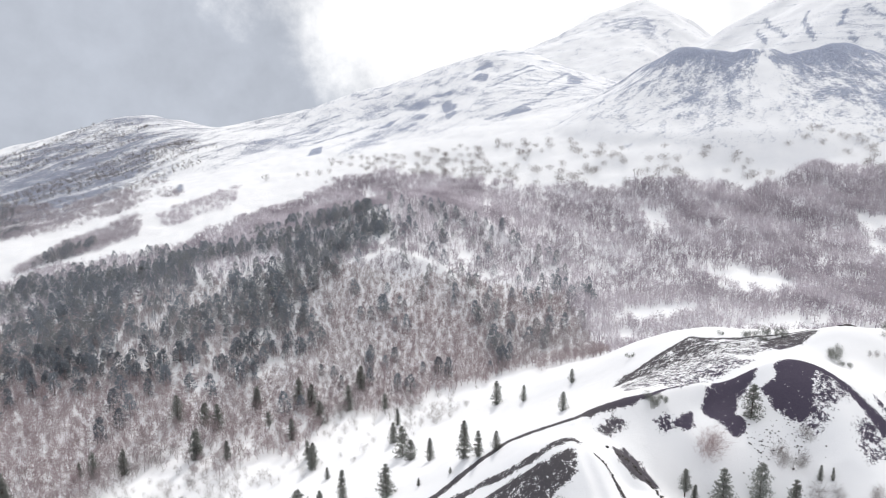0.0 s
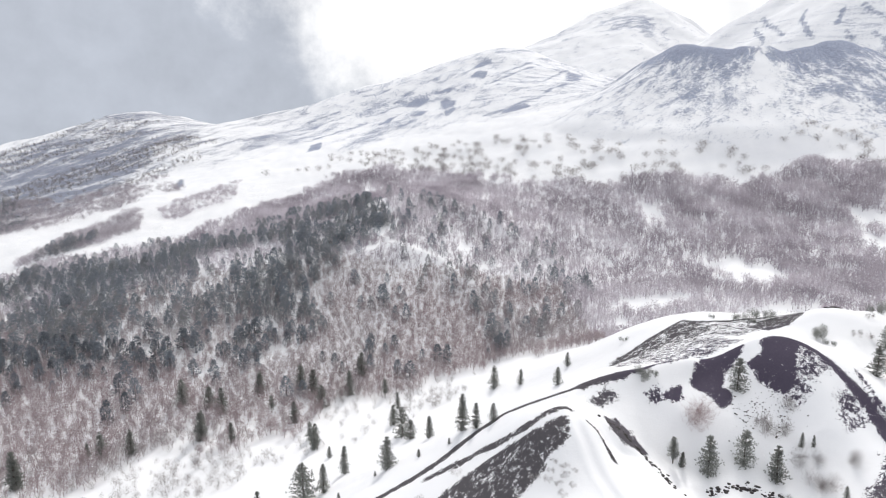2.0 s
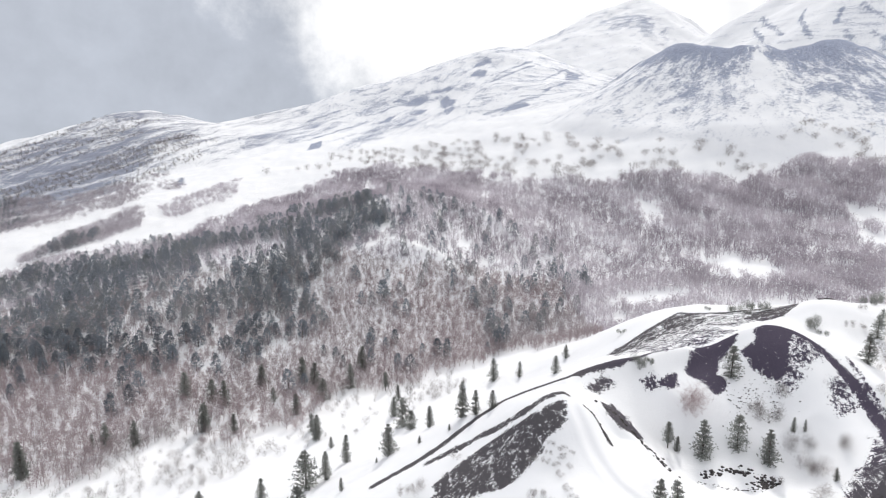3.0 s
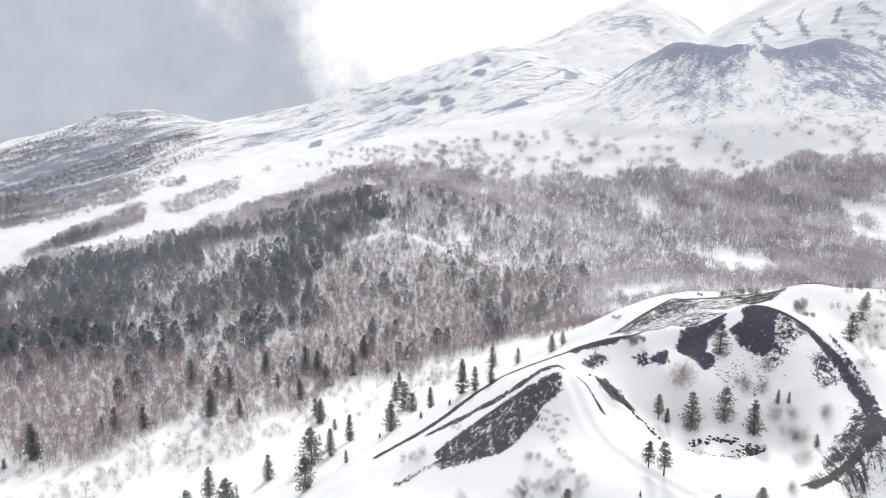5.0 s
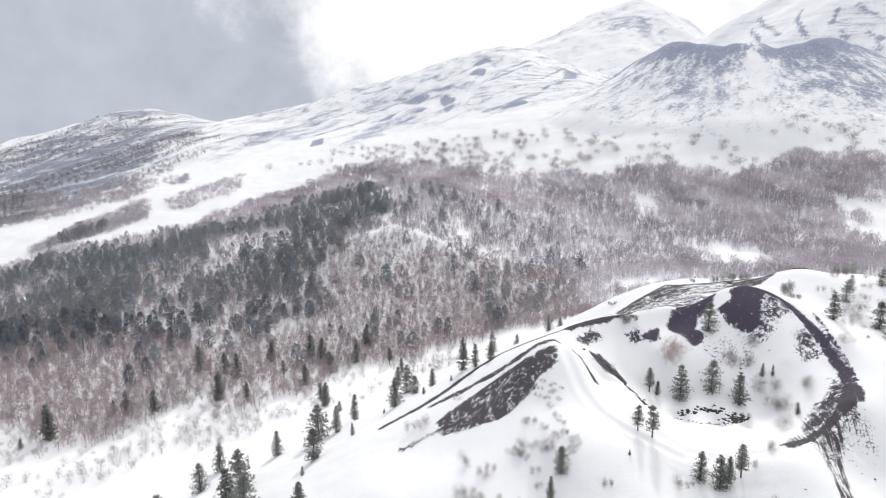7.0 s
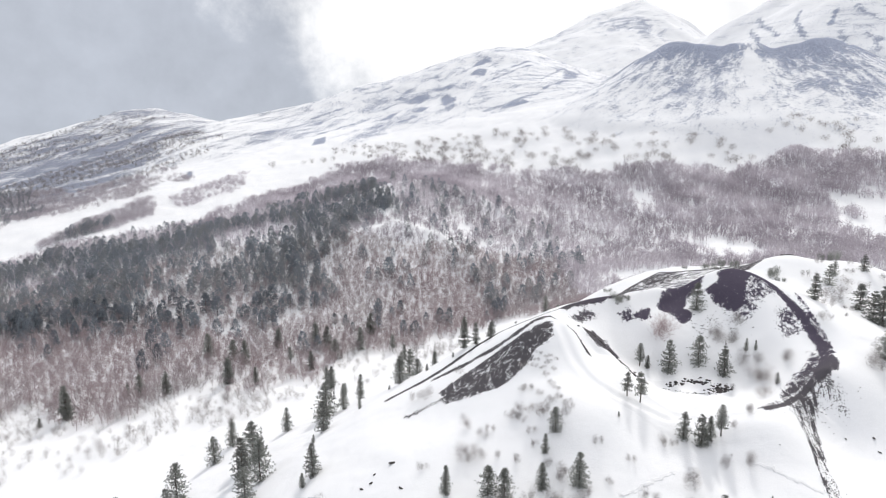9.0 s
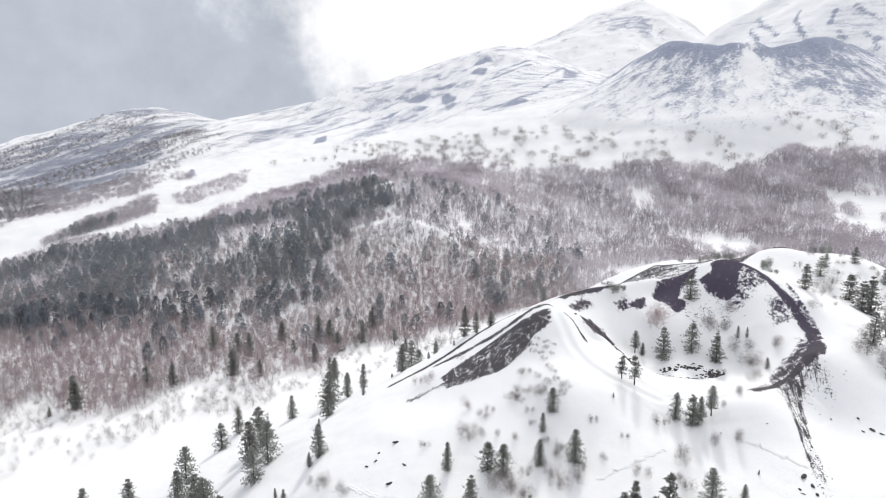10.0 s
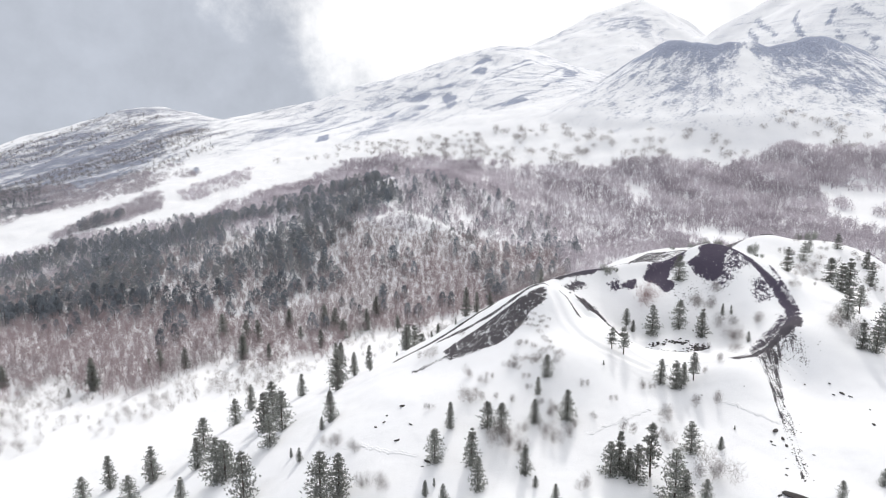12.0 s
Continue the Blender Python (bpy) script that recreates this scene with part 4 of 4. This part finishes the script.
BACK_SHRUBS = (
    (156.3, 265.9, 2.8), (143.7, 254.5, 3.7), (148.4, 253.5, 2.7), (150.6, 242.5, 4.7), (143.7, 234.6, 4.5), (144.1, 239.3, 4.1), (158.1, 250.8, 3.8), (170.3, 269, 2.3),
    (174.9, 265.3, 2.9), (164.5, 259.2, 2.5), (120.5, 204, 3), (131.1, 219.7, 2.8), (163.1, 247.9, 3.8), (162.4, 228.3, 3.1), (150.3, 209.2, 3.8), (178.9, 248.2, 3.9),
    (167.3, 241.3, 3.2), (123.1, 183.1, 4.5), (117.4, 177.4, 4.7), (118.6, 174.4, 5.1), (118.6, 170.2, 4.6), (123.2, 173.5, 5.1), (144.3, 228, 2), (130.5, 209.2, 1.8),
    (170.9, 232.6, 3.7), (131.4, 191.8, 3), (172, 239.4, 3.2), (177.2, 253.1, 3.9), (175.8, 256.8, 2.8))
for group, places, kinds in (("shrubs on the front slope", FRONT_SHRUBS, (0, 1)), ("low shrubs beside the crater", LOW_SHRUBS, (2,)),
                              ("shrubs behind the crater", BACK_SHRUBS, (0, 1, 2))):
    for x, y, h in places:
        tagged(copy_thing(SHRUB_KINDS[dice.choice(kinds)], stand(x, y, h, dice.uniform(0, 6.28), dice.uniform(0.8, 1.2))), group=group)
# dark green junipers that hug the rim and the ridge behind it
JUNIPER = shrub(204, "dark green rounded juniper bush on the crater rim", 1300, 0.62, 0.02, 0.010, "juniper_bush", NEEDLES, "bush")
for x, y, h in ((113.9, 298.6, 2.2), (120, 288.3, 3.9), (126.8, 285.2, 5.4), (82.8, 312.1, 2.3), (61, 224.6, 4.2), (64.4, 225.3, 2.4), (122.1, 282.3, 2.2), (164.3, 275.9, 4), (172.4, 281.2, 5.2), (130.5, 248.3, 2.2)):
    tagged(copy_thing(JUNIPER, stand(x, y, h, dice.uniform(0, 6.28), dice.uniform(0.9, 1.3))), group="junipers on the rim")
tagged(JUNIPER, group="junipers on the rim").matrix_basis = stand(131.1, 253.8, 5.5, 0.4)
RED_BIRCH = shrub(205, "leafless reddish birch clump in the crater", 1000, 0.66, 0.06, 0.0034, "birch_tree", RED_TWIGS, "tree")
RED_BIRCH.matrix_basis = stand(74.2, 208.0, 11.0, 1.0)

for kind, (x, y, h) in zip(SHRUB_KINDS, ((-4, 153, 2.6), (44, 148, 2.2), (24, 184, 1.6))):
    kind.matrix_basis = stand(x, y, h, h)


# ---- trodden tracks over the open snow ----
def track(name, line, wide, label):
    """A strip of trampled snow: two low ridges with a dip between, draped over the ground."""
    verts, faces, rng = [], [], np.random.default_rng(77)
    pts = []
    for (ax, ay), (bx, by) in zip(line, line[1:]):
        n = max(2, int(math.hypot(bx - ax, by - ay) / 0.5))
        pts += [(ax + (bx - ax) * k / n, ay + (by - ay) * k / n) for k in range(n)]
    pts.append(line[-1])
    for k, (x, y) in enumerate(pts):
        qx, qy = pts[min(k + 1, len(pts) - 1)]
        px, py = pts[max(k - 1, 0)]
        d = math.hypot(qx - px, qy - py) + 1e-9
        sx, sy = -(qy - py) / d, (qx - px) / d
        sway = 0.25 * rng.normal()
        for u, lift in ((-1, -0.15), (-0.55, 0.16), (-0.2, -0.02), (0.15, -0.02), (0.55, 0.14), (1, -0.15)):
            vx, vy = x + sx * (u * wide + sway), y + sy * (u * wide + sway)
            verts.append((vx, vy, float(height(vx, vy)) + lift * rng.uniform(0.4, 1.4) + 0.06))
    for k in range(len(pts) - 1):
        for u in range(5):
            a = k * 6 + u
            faces.append((a, a + 1, a + 7, a + 6))
    return tagged(new(name, mesh_of(name, verts, faces, GROUND, True)), label, "track", kind="structure")


track("trim", ((34.7, 136.4), (40.9, 139.2), (47.4, 142.8), (52.3, 144.7)), 0.5, "trodden footpath across the snowy slope")
track("trim", ((-26, 147), (-20.9, 145.2), (-13.1, 138.9), (-6, 135.5)), 0.7, "trodden footpath across the snowy slope")
track("trim", ((70.1, 146.6), (73.9, 142.4), (77.8, 138.8), (80.4, 135.9)), 0.5, "trodden footpath across the snowy slope")


# ---- lava stones ----
def stone_shape(seed, lumps=0.28):
    """A rough stone about one metre across."""
    bm = bmesh.new()
    bmesh.ops.create_icosphere(bm, subdivisions=2, radius=0.5)
    for v in bm.verts:
        n = noise.noise(v.co * 2.2 + Vector((seed * 7.1, 0, 0))) + 0.5 * noise.noise(v.co * 5.0 + Vector((0, seed * 3.3, 0)))
        v.co = v.co * (1 + lumps * n)
        v.co.z *= 0.62
    mesh = bpy.data.meshes.new("lava_stone")
    bm.to_mesh(mesh)
    bm.free()
    mesh.materials.append(ROCK)
    return mesh


STONES = [stone_shape(k) for k in range(5)]
SLOPE_STONES = (
    (-11.1, 158.5, 1.8), (-15.3, 156.3, 1), (-15.8, 153.1, 1.1), (-17.9, 151.9, 1.3), (-8.4, 148, 1.1), (-11.5, 142.9, 1.4), (-3.7, 132.5, 1.7), (-4.7, 131.2, 0.7),
    (70.7, 111.3, 4.4), (78, 133.5, 1.7), (78.2, 130.6, 1.2), (77.7, 128.1, 1.1), (75.3, 130.1, 1), (75.2, 128.8, 0.7), (105.2, 157.1, 1), (103.9, 153, 0.9),
    (105.8, 152.6, 1.3), (106.5, 150.2, 0.9), (105.7, 141.7, 0.7), (101.4, 134.1, 1.1), (99, 157.9, 0.6), (77.5, 148.4, 0.5), (67, 148.8, 0.5), (73.9, 120.7, 0.6),
    (72.6, 118.6, 0.7), (75.2, 116.3, 0.7), (81.6, 124.2, 0.7), (67.9, 112.4, 1), (147.5, 274, 2.4), (149, 274.5, 2.8), (145.5, 274, 1.8), (150.5, 274.5, 1.5))
for x, y, wide in SLOPE_STONES:
    ob = tagged(new("lava_stone", STONES[dice.randrange(5)]), "dark lava stone lying in the snow", "stone", "stones on the slope")
    ob.matrix_basis = Matrix.Translation((x, y, float(height(x, y)) + 0.05 * wide)) @ Matrix.Rotation(dice.uniform(0, 6.28), 4, "Z") @ Matrix.Diagonal((wide * dice.uniform(0.9, 1.6), wide * dice.uniform(0.45, 0.7), wide * dice.uniform(0.35, 0.6), 1))


def rubble(name, line, count, spread, size, seed, label):
    """Many small stones strewn along a line, as one mesh."""
    rng = np.random.default_rng(seed)
    line = np.array(line, float)
    seg = rng.integers(0, len(line) - 1, count)
    t = rng.random(count)
    x = line[seg, 0] * (1 - t) + line[seg + 1, 0] * t + rng.normal(0, spread, count)
    y = line[seg, 1] * (1 - t) + line[seg + 1, 1] * t + rng.normal(0, spread, count)
    shapes = []
    for m in STONES:
        co = np.array([v.co[:] for v in m.vertices])
        shapes.append((co, np.array([p.vertices[:] for p in m.polygons])))
    joined(name, shapes, x, y, size * rng.uniform(0.3, 1.0, count) ** 1.5, np.full(count, 1.2), np.zeros(count), ROCK, rng, label, "rubble", sink=0.0)


rubble("rubble", ((68.4, 193.6), (75, 195), (81, 193), (84.5, 189.5), (82.5, 188), (79, 190)), 190, 0.8, 0.9, 301, "dark lava rubble along the crater floor")
rubble("rubble", ((66, 190), (70, 188.5), (77, 186), (82, 188)), 60, 0.6, 0.6, 307, "dark lava rubble along the crater floor")
rubble("rubble", ((39.2, 196.6), (41.3, 196), (43, 191.6), (43.4, 188.3)), 40, 0.5, 0.8, 302, "dark lava rubble on the inner crater slope")
rubble("rubble", ((47, 205), (50, 203), (53, 201), (57, 196), (60, 191)), 90, 1.0, 1.0, 303, "dark lava rubble on the inner crater slope")
rubble("rubble", GULLY_LINE, 160, 0.9, 0.4, 304, "dark lava rubble down the gully")
rubble("rubble", ((96, 214), (90, 213), (84, 211), (98, 209)), 150, 2.6, 0.5, 305, "scattered lava stones under the crater wall")
rubble("rubble", ((104, 170), (98, 166), (90, 162)), 130, 2.6, 0.4, 306, "scattered lava stones below the rim")
